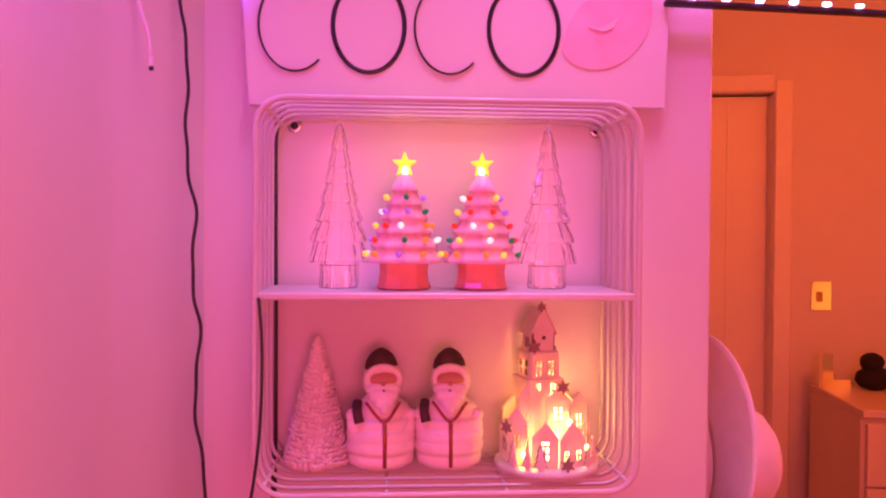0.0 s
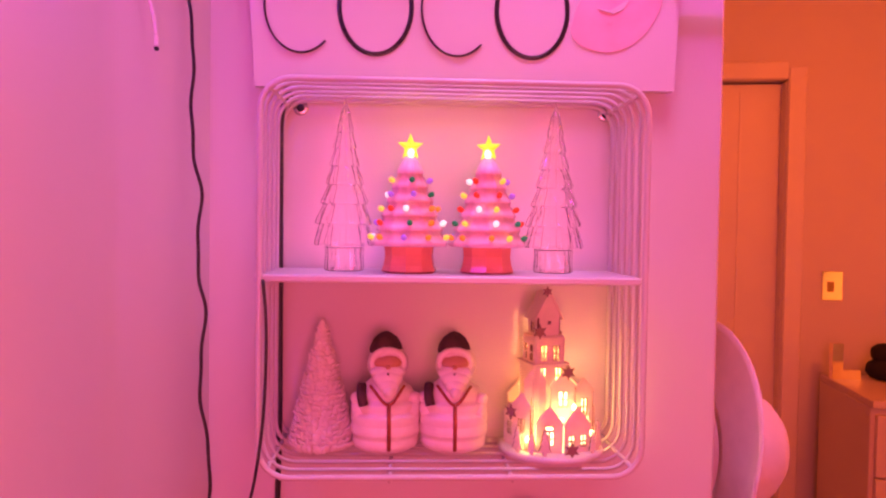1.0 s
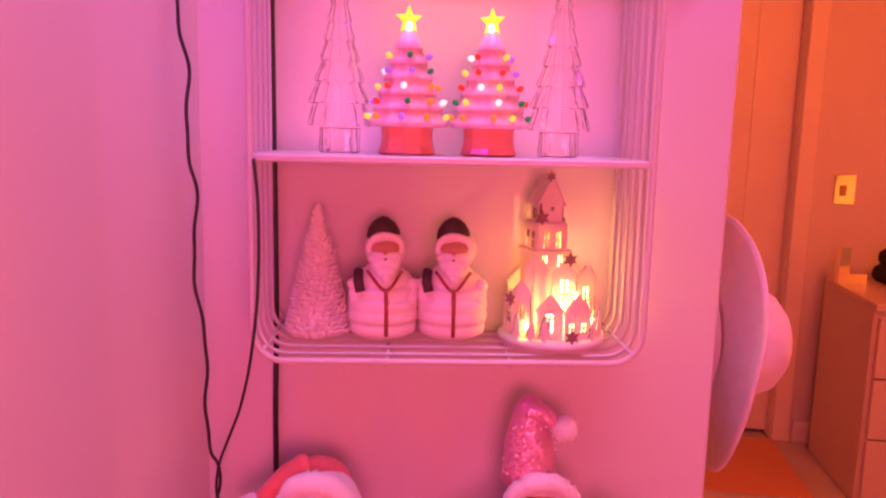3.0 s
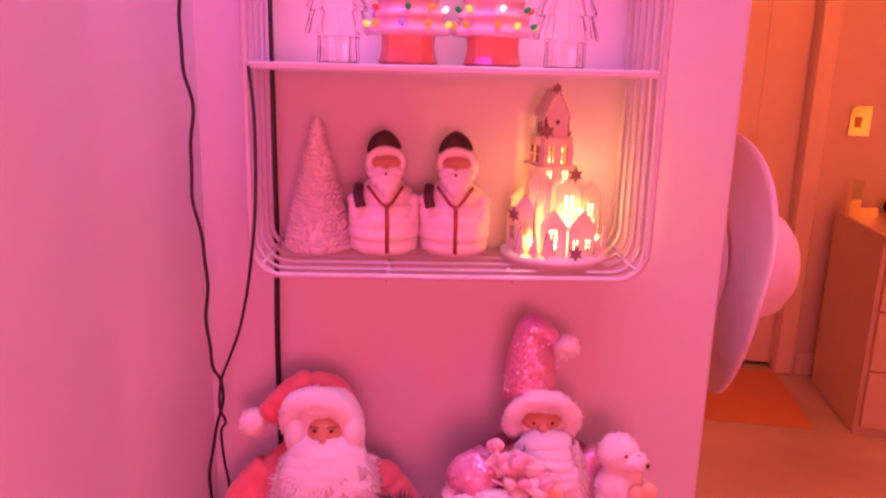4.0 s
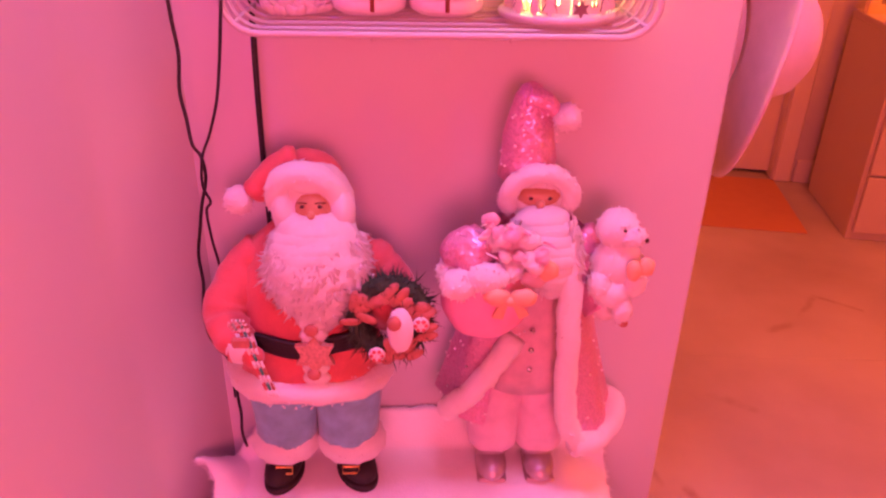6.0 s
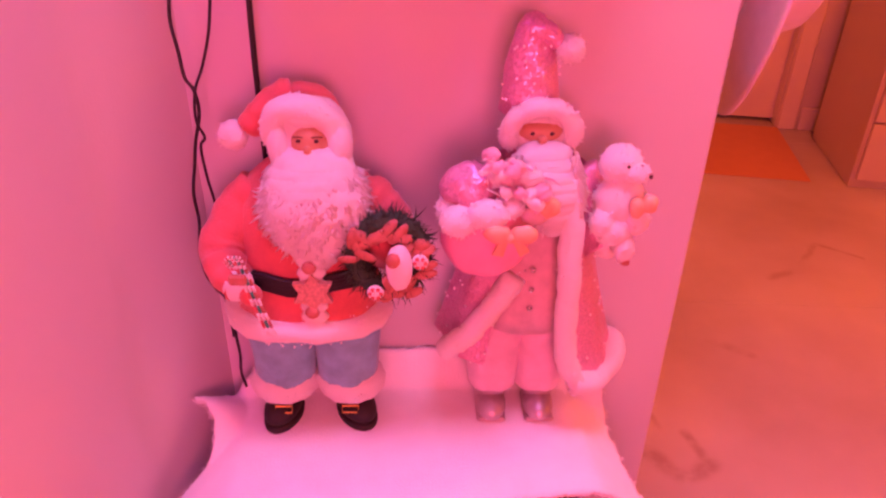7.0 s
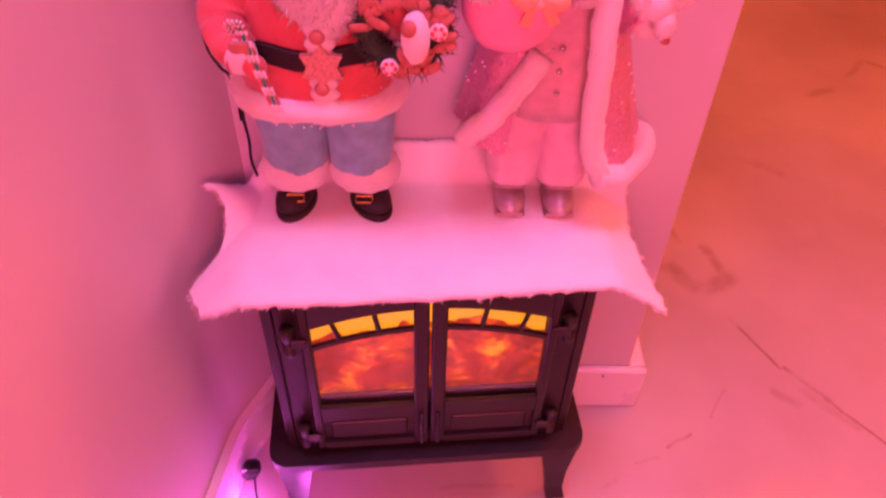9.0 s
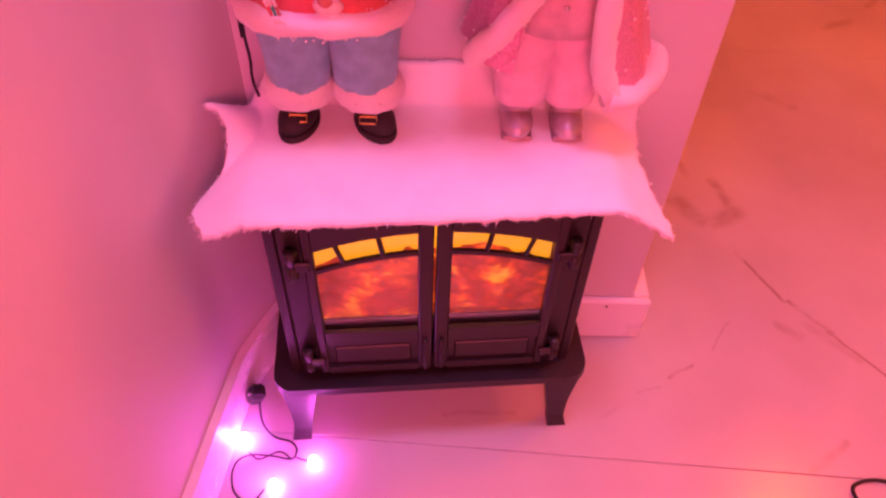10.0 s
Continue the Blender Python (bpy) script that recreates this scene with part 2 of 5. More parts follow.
def ember(name):
    """Printed log relief, lit from behind: dark bark with glowing cracks."""
    m = mat(name, (0.20, 0.05, 0.02), 0.6, vary=0.3, scale=40, bump=0.5, bump_scale=90)
    n, l = m.node_tree.nodes, m.node_tree.links
    b = n["Principled BSDF"]
    co = n.new("ShaderNodeTexCoord")
    st = n.new("ShaderNodeMapping")
    st.inputs["Scale"].default_value = (14, 14, 62)
    l.new(co.outputs["Object"], st.inputs["Vector"])
    t = n.new("ShaderNodeTexNoise")
    t.inputs["Scale"].default_value, t.inputs["Detail"].default_value, t.inputs["Distortion"].default_value = 2.2, 3, 2.6
    l.new(st.outputs[0], t.inputs["Vector"])
    low = n.new("ShaderNodeTexNoise")
    low.inputs["Scale"].default_value, low.inputs["Detail"].default_value = 26.0, 2
    l.new(co.outputs["Object"], low.inputs["Vector"])
    blend = n.new("ShaderNodeMix")
    blend.inputs["Factor"].default_value = 0.55
    l.new(t.outputs["Fac"], blend.inputs["A"])
    l.new(low.outputs["Fac"], blend.inputs["B"])
    r = n.new("ShaderNodeValToRGB")
    e = r.color_ramp.elements
    e[0].position, e[0].color = 0.45, (0.10, 0.008, 0.001, 1)
    e[1].position, e[1].color = 0.66, (1.0, 0.30, 0.009, 1)
    k = r.color_ramp.elements.new(0.555)
    k.color = (0.50, 0.034, 0.002, 1)
    l.new(blend.outputs["Result"], r.inputs["Fac"])
    l.new(r.outputs["Color"], b.inputs["Emission Color"])
    b.inputs["Emission Strength"].default_value = 0.95
    return m


M_EMBER = ember("glowing log relief")


def see_light(m, share, color):
    """Thin plywood and loose hair let some light through."""
    n, l = m.node_tree.nodes, m.node_tree.links
    b, out = n["Principled BSDF"], n["Material Output"]
    t = n.new("ShaderNodeBsdfTranslucent")
    t.inputs["Color"].default_value = (*color, 1)
    mix = n.new("ShaderNodeMixShader")
    mix.inputs[0].default_value = share
    l.new(b.outputs[0], mix.inputs[1])
    l.new(t.outputs[0], mix.inputs[2])
    l.new(mix.outputs[0], out.inputs["Surface"])


see_light(M_WOOD, 0.22, (0.85, 0.62, 0.40))
see_light(M_TULLE, 0.35, (0.92, 0.72, 0.80))
see_light(M_HAIR, 0.45, (0.95, 0.93, 0.92))
see_light(M_FUR, 0.25, (0.95, 0.93, 0.92))


def sequins(m, scale, tilt):
    """Small discs, each tipped its own way."""
    n, l = m.node_tree.nodes, m.node_tree.links
    b = n["Principled BSDF"]
    co, v, g = n.new("ShaderNodeTexCoord"), n.new("ShaderNodeTexVoronoi"), n.new("ShaderNodeNewGeometry")
    v.inputs["Scale"].default_value = scale
    l.new(co.outputs["Object"], v.inputs["Vector"])
    mid, amp, both, unit = [n.new("ShaderNodeVectorMath") for _ in range(4)]
    mid.operation, amp.operation, both.operation, unit.operation = "SUBTRACT", "SCALE", "ADD", "NORMALIZE"
    mid.inputs[1].default_value = (0.5, 0.5, 0.5)
    amp.inputs["Scale"].default_value = tilt
    l.new(v.outputs["Color"], mid.inputs[0])
    l.new(mid.outputs[0], amp.inputs[0])
    l.new(amp.outputs[0], both.inputs[0])
    l.new(g.outputs["Normal"], both.inputs[1])
    l.new(both.outputs[0], unit.inputs[0])
    l.new(unit.outputs[0], b.inputs["Normal"])


sequins(M_SEQUIN, 380.0, 0.60)


# ---- mesh kit ----
class Kit:
    """Collects pieces of one mesh, each with its own material."""

    def __init__(self):
        self.v, self.f, self.m, self.s, self.slots = [], [], [], [], []

    def add(self, verts, faces, material, smooth=True, m=None):
        if material not in self.slots:
            self.slots.append(material)
        k, base = self.slots.index(material), len(self.v)
        self.v += [tuple(m @ Vector(p)) if m else tuple(p) for p in verts]
        self.f += [tuple(base + i for i in f) for f in faces]
        self.m += [k] * len(faces)
        self.s += [smooth] * len(faces)
        return self

    def box(self, c, size, material, bevel=0.0, m=None):
        h = [s / 2 for s in size]
        b = min(bevel, 0.49 * min(size))
        t = Matrix.Translation(c)
        t = m @ t if m else t
        if b <= 0:
            vs = [(x * h[0], y * h[1], z * h[2]) for x in (-1, 1) for y in (-1, 1) for z in (-1, 1)]
            fs = [(0, 1, 3, 2), (4, 6, 7, 5), (0, 4, 5, 1), (2, 3, 7, 6), (0, 2, 6, 4), (1, 5, 7, 3)]
            return self.add(vs, fs, material, False, t)
        vs, idx = [], {}
        for x in (-1, 1):
            for y in (-1, 1):
                for z in (-1, 1):
                    for a in range(3):
                        idx[x, y, z, a] = len(vs)
                        vs.append(tuple(s * (h[i] - (0 if i == a else b)) for i, s in enumerate((x, y, z))))
        fs = []
        for a in range(3):
            o = [i for i in range(3) if i != a]
            for s in (-1, 1):
                ring = []
                for p, q in ((-1, -1), (1, -1), (1, 1), (-1, 1)):
                    k = [0, 0, 0]
                    k[a], k[o[0]], k[o[1]] = s, p, q
                    ring.append(idx[(*k, a)])
                fs.append(tuple(ring))
            for p in (-1, 1):
                for q in (-1, 1):
                    ends = []
                    for s in (-1, 1):
                        k = [0, 0, 0]
                        k[a], k[o[0]], k[o[1]] = s, p, q
                        ends.append((idx[(*k, o[0])], idx[(*k, o[1])]))
                    fs.append((ends[0][0], ends[0][1], ends[1][1], ends[1][0]))
        fs += [tuple(idx[x, y, z, a] for a in range(3)) for x in (-1, 1) for y in (-1, 1) for z in (-1, 1)]
        return self.add(vs, fs, material, False, t)

    def lathe(self, profile, c, material, seg=32, sx=1.0, sy=1.0, wob=None, m=None, smooth=True):
        vs, fs = [], []
        for j, (r, z) in enumerate(profile):
            for i in range(seg):
                a = 2 * math.pi * i / seg
                k = wob(a, z) if wob else 1.0
                vs.append((c[0] + r * k * sx * math.cos(a), c[1] + r * k * sy * math.sin(a), c[2] + z))
        for j in range(len(profile) - 1):
            for i in range(seg):
                i2 = (i + 1) % seg
                fs.append((j * seg + i, j * seg + i2, (j + 1) * seg + i2, (j + 1) * seg + i))
        fs += [tuple(range(seg - 1, -1, -1)), tuple((len(profile) - 1) * seg + i for i in range(seg))]
        return self.add(vs, fs, material, smooth, m)

    def ball(self, c, r, material, seg=20, rings=12, rough=0.0, freq=40.0, m=None):
        r = (r, r, r) if isinstance(r, (int, float)) else r
        vs, fs = [(0, 0, -1)], []
        for j in range(1, rings):
            a = math.pi * j / rings - math.pi / 2
            vs += [(math.cos(a) * math.cos(2 * math.pi * i / seg), math.cos(a) * math.sin(2 * math.pi * i / seg), math.sin(a)) for i in range(seg)]
        vs.append((0, 0, 1))
        out = []
        for p in vs:
            q = Vector((p[0] * r[0], p[1] * r[1], p[2] * r[2]))
            if rough:
                q *= 1 + rough * noise.noise((q + Vector(c)) * freq)
            out.append(q + Vector(c))
        n = len(vs) - 1
        for i in range(seg):
            i2 = (i + 1) % seg
            fs.append((0, 1 + i2, 1 + i))
            fs.append((n, n - seg + i, n - seg + i2))
            for j in range(rings - 2):
                fs.append((1 + j * seg + i, 1 + j * seg + i2, 1 + (j + 1) * seg + i2, 1 + (j + 1) * seg + i))
        return self.add(out, fs, material, True, m)

    def tube(self, pts, radius, material, sides=8, closed=False, m=None, flat=1.0, wob=0.0):
        pts = [Vector(p) for p in pts]
        n = len(pts)
        rad = radius if isinstance(radius, (list, tuple)) else [radius] * n
        vs, fs, up = [], [], None
        for i, p in enumerate(pts):
            a = pts[(i - 1) % n] if closed or i else p
            b = pts[(i + 1) % n] if closed or i < n - 1 else p
            t = (b - a).normalized()
            if up is None:
                up = Vector((0, 0, 1)) if abs(t.z) < 0.9 else Vector((0, 1, 0))
            s = t.cross(up)
            if s.length < 1e-6:
                s = t.orthogonal()
            s.normalize()
            up = s.cross(t).normalized()
            for k in range(sides):
                g = 2 * math.pi * k / sides
                w = rad[i] * (1 + wob * noise.noise((p + s * math.cos(g) * 0.01) * 90))
                vs.append(p + s * (math.cos(g) * w) + up * (math.sin(g) * w * flat))
        for i in range(n if closed else n - 1):
            j = (i + 1) % n
            for k in range(sides):
                k2 = (k + 1) % sides
                fs.append((i * sides + k, i * sides + k2, j * sides + k2, j * sides + k))
        if not closed:
            fs += [tuple(range(sides)), tuple((n - 1) * sides + k for k in range(sides))]
        return self.add(vs, fs, material, True, m)

    def slab(self, outline, depth, material, m=None):
        """A flat outline in x and z, as thick as depth along y."""
        n = len(outline)
        vs = [(x, -depth / 2, z) for x, z in outline] + [(x, depth / 2, z) for x, z in outline]
        fs = [tuple(range(n)), tuple(range(2 * n - 1, n - 1, -1))] + [(i, (i + 1) % n, n + (i + 1) % n, n + i) for i in range(n)]
        return self.add(vs, fs, material, False, m)

    def strip(self, us, lo, hi, y0, y1, material, m=None):
        """A solid between the curves lo(u) and hi(u), from y0 to y1."""
        vs, fs, n = [], [], len(us)
        for u in us:
            vs += [(u, y0, lo(u)), (u, y0, hi(u)), (u, y1, hi(u)), (u, y1, lo(u))]
        for i in range(n - 1):
            for k in range(4):
                k2 = (k + 1) % 4
                fs.append((4 * i + k, 4 * i + k2, 4 * i + 4 + k2, 4 * i + 4 + k))
        fs += [(0, 1, 2, 3), tuple(4 * n - 4 + k for k in range(4))]
        return self.add(vs, fs, material, False, m)

    def tufts(self, spots, length, radius, material, down=0.5, curl=0.3, seed=1):
        """Short pointed locks that grow from spots (place, normal) and hang."""
        rnd = random.Random(seed)
        for p, nrm in spots:
            d = (Vector(nrm).normalized() * (1 - down) + Vector((0, 0, -down)) + Vector([rnd.uniform(-curl, curl) for _ in range(3)])).normalized()
            ln = length * rnd.uniform(0.6, 1.3)
            side = d.orthogonal().normalized()
            other = d.cross(side)
            bend = Vector([rnd.uniform(-1, 1) for _ in range(3)]) * ln * curl
            p = Vector(p) - d * ln * 0.15
            mid, tip = p + d * ln * 0.55 + bend * 0.3, p + d * ln + bend
            vs = [p + side * radius, p - side * radius * 0.5 + other * radius * 0.87, p - side * radius * 0.5 - other * radius * 0.87]
            vs += [mid + side * radius * 0.8, mid - side * radius * 0.4 + other * radius * 0.7, mid - side * radius * 0.4 - other * radius * 0.7, tip]
            self.add(vs, [(0, 1, 4, 3), (1, 2, 5, 4), (2, 0, 3, 5), (3, 4, 6), (4, 5, 6), (5, 3, 6)], material)
        return self

    def mesh(self, name, weld=False):
        me = bpy.data.meshes.new(name)
        me.from_pydata([tuple(p) for p in self.v], [], self.f)
        for s in self.slots:
            me.materials.append(s)
        bm = bmesh.new()
        bm.from_mesh(me)
        if weld:
            bmesh.ops.remove_doubles(bm, verts=bm.verts, dist=1e-5)
        bmesh.ops.recalc_face_normals(bm, faces=bm.faces)
        bm.to_mesh(me)
        bm.free()
        me.polygons.foreach_set("material_index", self.m)
        me.polygons.foreach_set("use_smooth", self.s)
        me.update()
        return me


def part(name, kit, parent=None, label="", m=None, weld=False):
    ob = new(name, kit.mesh(name, weld))
    if parent:
        ob.parent = parent
    if m:
        ob.matrix_basis = m
    return tagged(ob, label) if label else ob


def thing(name, m, label, category, group="", kind=""):
    ob = new(name)
    ob.empty_display_size = 0.05
    ob.matrix_basis = m
    return tagged(ob, label, category, group, kind)


def structure(name, kit, label, category="", m=None):
    return tagged(part(name, kit, None, "", m), label, category or name.split("_")[0], kind="structure")


def ball_spots(c, r, count, seed, keep=None):
    rnd, out = random.Random(seed), []
    while len(out) < count:
        d = Vector([rnd.gauss(0, 1) for _ in range(3)]).normalized()
        if keep and not keep(d):
            continue
        out.append((Vector(c) + Vector((d.x * r[0], d.y * r[1], d.z * r[2])), d))
    return out


def smooth_line(points, per=8):
    """A smooth line through the points."""
    p = [Vector(q) for q in points]
    p = [p[0] * 2 - p[1]] + p + [p[-1] * 2 - p[-2]]
    out = []
    for i in range(1, len(p) - 2):
        for k in range(per):
            t = k / per
            out.append(0.5 * (2 * p[i] + (p[i + 1] - p[i - 1]) * t + (2 * p[i - 1] - 5 * p[i] + 4 * p[i + 1] - p[i + 2]) * t * t + (3 * p[i] - p[i - 1] - 3 * p[i + 1] + p[i + 2]) * t ** 3))
    return out + [p[-2]]


def rounded(x0, x1, z0, z1, r, per=6):
    out = []
    for cx, cz, a0 in ((x1 - r, z0 + r, -90), (x1 - r, z1 - r, 0), (x0 + r, z1 - r, 90), (x0 + r, z0 + r, 180)):
        out += [(cx + r * math.cos(radians(a0 + 90 * k / per)), cz + r * math.sin(radians(a0 + 90 * k / per))) for k in range(per + 1)]
    return out


# ---- large structure ----
CORNER_X = -0.229                        # where the bent left wall meets the back wall
WALL_END = 0.369
LEFT_LINE = [(-0.195, 0.06), (-0.229, 0.0), (-0.256, -0.062), (-0.275, -0.106), (-0.287, -0.140), (-0.295, -0.19), (-0.317, -0.373), (-0.60, -2.74)]
FAR = pose(1.615, 2.251, 0, 0, 0, -10.5)  # x runs along the far wall, y away from the viewer


def left_run(out, back, z0, z1, material):
    """A run along the left wall's bent line, between two offsets from it."""
    pts, rows = smooth_line([(x, y, 0) for x, y in LEFT_LINE[1:-1]], 6), []
    pts = [Vector((*LEFT_LINE[0], 0))] + pts + [Vector((*LEFT_LINE[-1], 0))]
    for i, p in enumerate(pts):
        d = (pts[min(i + 1, len(pts) - 1)] - pts[max(i - 1, 0)]).normalized()
        nrm = Vector((-d.y, d.x, 0))
        a, b = p + nrm * out, p + nrm * back
        rows.append([(a.x, a.y, z0), (a.x, a.y, z1), (b.x, b.y, z1), (b.x, b.y, z0)])
    vs = [v for r in rows for v in r]
    fs = [(4 * i + k, 4 * i + (k + 1) % 4, 4 * i + 4 + (k + 1) % 4, 4 * i + 4 + k) for i in range(len(rows) - 1) for k in range(4)]
    fs += [(0, 1, 2, 3), tuple(4 * len(rows) - 4 + k for k in range(4))]
    return Kit().add(vs, fs, material, False)


def build_shell():
    structure("wall_back", Kit().box((WALL_END / 2 - 0.2, 0.06, 1.2), (WALL_END + 0.4, 0.12, 2.4), M_WALL, 0.003), "white painted wall with a shelf hung on it", "wall")
    structure("wall_left", left_run(0.0, -0.12, 0.0, 2.4, M_WALL), "white painted side wall beside the stove", "wall")
    structure("wall_rear", Kit().box((1.2, -2.75, 1.2), (4.4, 0.1, 2.4), M_WALL), "plain painted wall", "wall")
    structure("wall_right", Kit().box((3.3, -0.3, 1.2), (0.1, 4.8, 2.4), M_WALL_FAR), "plain painted wall", "wall")
    structure("wall_inner", Kit().box((-0.45, 1.55, 1.2), (0.1, 2.9, 2.4), M_WALL_FAR), "plain painted wall", "wall")
    structure("ceiling", Kit().box((1.3, 0.1, 2.45), (4.6, 6.0, 0.1), M_WALL), "white painted ceiling", "ceiling")
    # far wall with the door's opening
    k = Kit()
    k.box((-1.55, 0.06, 1.2), (1.5, 0.12, 2.4), M_WALL_FAR)
    k.box((0.9, 0.06, 1.2), (1.8, 0.12, 2.4), M_WALL_FAR)
    k.box((-0.4, 0.06, 2.195), (0.8, 0.12, 0.41), M_WALL_FAR)
    structure("wall_far", k, "painted wall of the next room, with a door", "wall", FAR)
    k = Kit()
    k.box((-0.4, 0.6, 1.1), (1.3, 0.06, 2.2), M_WALL_FAR)
    structure("wall_hall", k, "plain wall behind the door", "wall", FAR)
    # unseen slab, added to keep the violet overhead light out of the next room
    structure("wall_header", Kit().box((1.81, 0.06, 2.225), (2.88, 0.12, 0.35), M_WALL), "plain unseen slab over the wide opening, added to block light", "wall")
    # door, frame
    d = tagged(part("door_1", Kit().box((-0.4, 0.085, 0.999), (0.79, 0.04, 1.964), M_DOOR, 0.003), None, "", FAR), "closed painted interior door", "door", kind="structure")
    k = Kit()
    for x in (-0.62, -0.18):
        k.box((x, 0.0635, 1.0), (0.008, 0.004, 1.9), M_DOOR, 0.001)
    part("panel_moulding", k, d)
    k = Kit()
    k.box((0.032, -0.010, 1.02), (0.075, 0.022, 2.04), M_DOOR, 0.006)
    k.box((-0.835, -0.010, 1.02), (0.075, 0.022, 2.04), M_DOOR, 0.006)
    k.box((-0.4015, -0.0105, 2.0235), (0.79, 0.021, 0.075), M_DOOR, 0.006)
    k.box((-0.004, 0.055, 0.99), (0.012, 0.108, 1.98), M_DOOR, 0.002)
    structure("trim_door", k, "painted moulded door frame", "door frame", FAR)
    # baseboards
    structure("baseboard_back", Kit().box(((CORNER_X + 0.02 + 0.398) / 2, -0.0075, 0.0525), (0.398 - CORNER_X - 0.02, 0.0148, 0.105), M_TRIM, 0.004), "glossy white baseboard with a small dark nail hole", "baseboard")
    structure("baseboard_end", Kit().box((0.3838, 0.0605, 0.0525), (0.0284, 0.119, 0.105), M_TRIM, 0.004), "glossy white baseboard", "baseboard")
    structure("baseboard_left", left_run(0.014, -0.002, 0.0, 0.105, M_TRIM), "glossy white baseboard along the side wall", "baseboard")
    structure("baseboard_far", Kit().box((0.62, -0.008, 0.05), (1.08, 0.016, 0.1), M_DOOR, 0.004), "painted baseboard", "baseboard", FAR)
    nail = part("nail_hole", Kit().ball((0.323, -0.0152, 0.092), (0.0024, 0.0014, 0.0024), M_BLACK, 8, 6))
    tagged(nail, "small dark nail head in the white baseboard", "nail")


def build_lights_strip():
    rail = thing("led_strip_rail", pose(0.30, -0.03, 1.6255, 0, 1.3, 0), "dark rail with a lit violet strip light", "strip light")
    part("rail", Kit().box((1.45, 0.004, -0.0025), (2.9, 0.012, 0.006), M_DARK, 0.001), rail)
    dot = Kit().box((0, 0, 0), (0.009, 0.005, 0.004), M_LED, 0.001).mesh("led")
    for i in range(70):
        o = new("led", dot)
        o.parent, o.location = rail, (0.03 + i * 0.040, -0.002, 0.0035)


# ---- shelf on the wall ----
X0, X1, Z0, Z1 = -0.147, 0.237, 1.093, 1.4865


def build_shelf():
    s = thing("wire_wall_shelf", pose(0, 0, 0), "white wire basket shelf with rounded corners, hung on the wall", "shelf")
    ys = [-0.004, -0.030, -0.056, -0.082, -0.108, -0.133]
    for i, y in enumerate(ys):
        w = 0.0032 if i in (0, 5) else 0.0023
        part("wire_loop", Kit().tube([(x, y, z) for x, z in rounded(X0, X1, Z0, Z1, 0.030)], w, M_WHITE, 8, True), s)
    for x, z in ((X0 + 0.008, Z0 + 0.008), (X1 - 0.008, Z0 + 0.008), (X0 + 0.008, Z1 - 0.008), (X1 - 0.008, Z1 - 0.008)):
        part("cross_wire", Kit().tube([(x, -0.003, z), (x, -0.133, z)], 0.0024, M_WHITE, 8), s)
    for x in (X0 + 0.13, X1 - 0.13):
        part("cross_wire", Kit().tube([(x, -0.003, Z0 - 0.0035), (x, -0.133, Z0 - 0.0035)], 0.0022, M_WHITE, 8), s)
    part("shelf_board", Kit().box(((X0 + X1) / 2 - 0.004, -0.067, 1.2905), (X1 - X0 + 0.004, 0.128, 0.0075), M_WHITE, 0.0015), s, "white shelf board")
    for x in (-0.126, 0.2275):
        k = Kit().lathe([(0.0085, 0), (0.0085, 0.0015), (0.006, 0.0022)], (0, 0, 0), M_CHROME, 20, m=pose(x, -0.0005, 1.4775, 90, 0, 0))
        k.lathe([(0.0045, 0.0015), (0.0045, 0.0045), (0.003, 0.0055)], (0, 0, 0), M_DARK, 12, m=pose(x, -0.0005, 1.4775, 90, 0, 0))
        tagged(part("screw", k), "steel screw with a washer in the wall", "screw", "shelf screws")


def build_sign():
    s = thing("sign_board", pose(0.063, -0.012, 0), "glossy white sign board with thin black letters", "sign")
    part("board", Kit().slab([(-0.238, 1.4985), (0.240, 1.5035), (0.248, 1.72), (-0.252, 1.72)], 0.014, M_SIGN), s)
    zc, rz, y = 1.590, 0.053, -0.0085
    for cx, gap in ((-0.124, True), (-0.041, False), (0.0515, True), (0.1365, False)):
        rx = 0.0405
        a0, a1 = (48, 312) if gap else (0, 360)
        n = 44
        pts = [(cx - 0.063 + rx * math.cos(radians(a0 + (a1 - a0) * i / n)), y, zc + rz * math.sin(radians(a0 + (a1 - a0) * i / n))) for i in range(n + (1 if gap else 0))]
        part("letter", Kit().tube(pts, 0.0026, M_LETTER, 6, not gap, flat=0.5), s)
    # lip print, with its small highlight put on as a white patch
    lip = [(0.0, 0.0), (0.010, 0.030), (0.028, 0.052), (0.055, 0.058), (0.080, 0.066), (0.100, 0.064), (0.106, 0.042), (0.100, 0.018), (0.086, -0.004), (0.066, -0.020), (0.042, -0.026), (0.018, -0.022), (0.004, -0.012)]
    line = smooth_line([(x, 0, z) for x, z in lip] + [(0, 0, 0)], 5)[:-1]
    part("lip_print", Kit().slab([(p.x, p.z) for p in line], 0.0016, M_LIPS, pose(0.118, -0.0078, 1.572)), s, "pink lip print")
    part("lip_highlight", Kit().slab([(0.030, 0.022), (0.045, 0.021), (0.066, 0.034), (0.060, 0.022), (0.048, 0.017)], 0.0016, M_SIGN, pose(0.118, -0.0094, 1.572)), s)


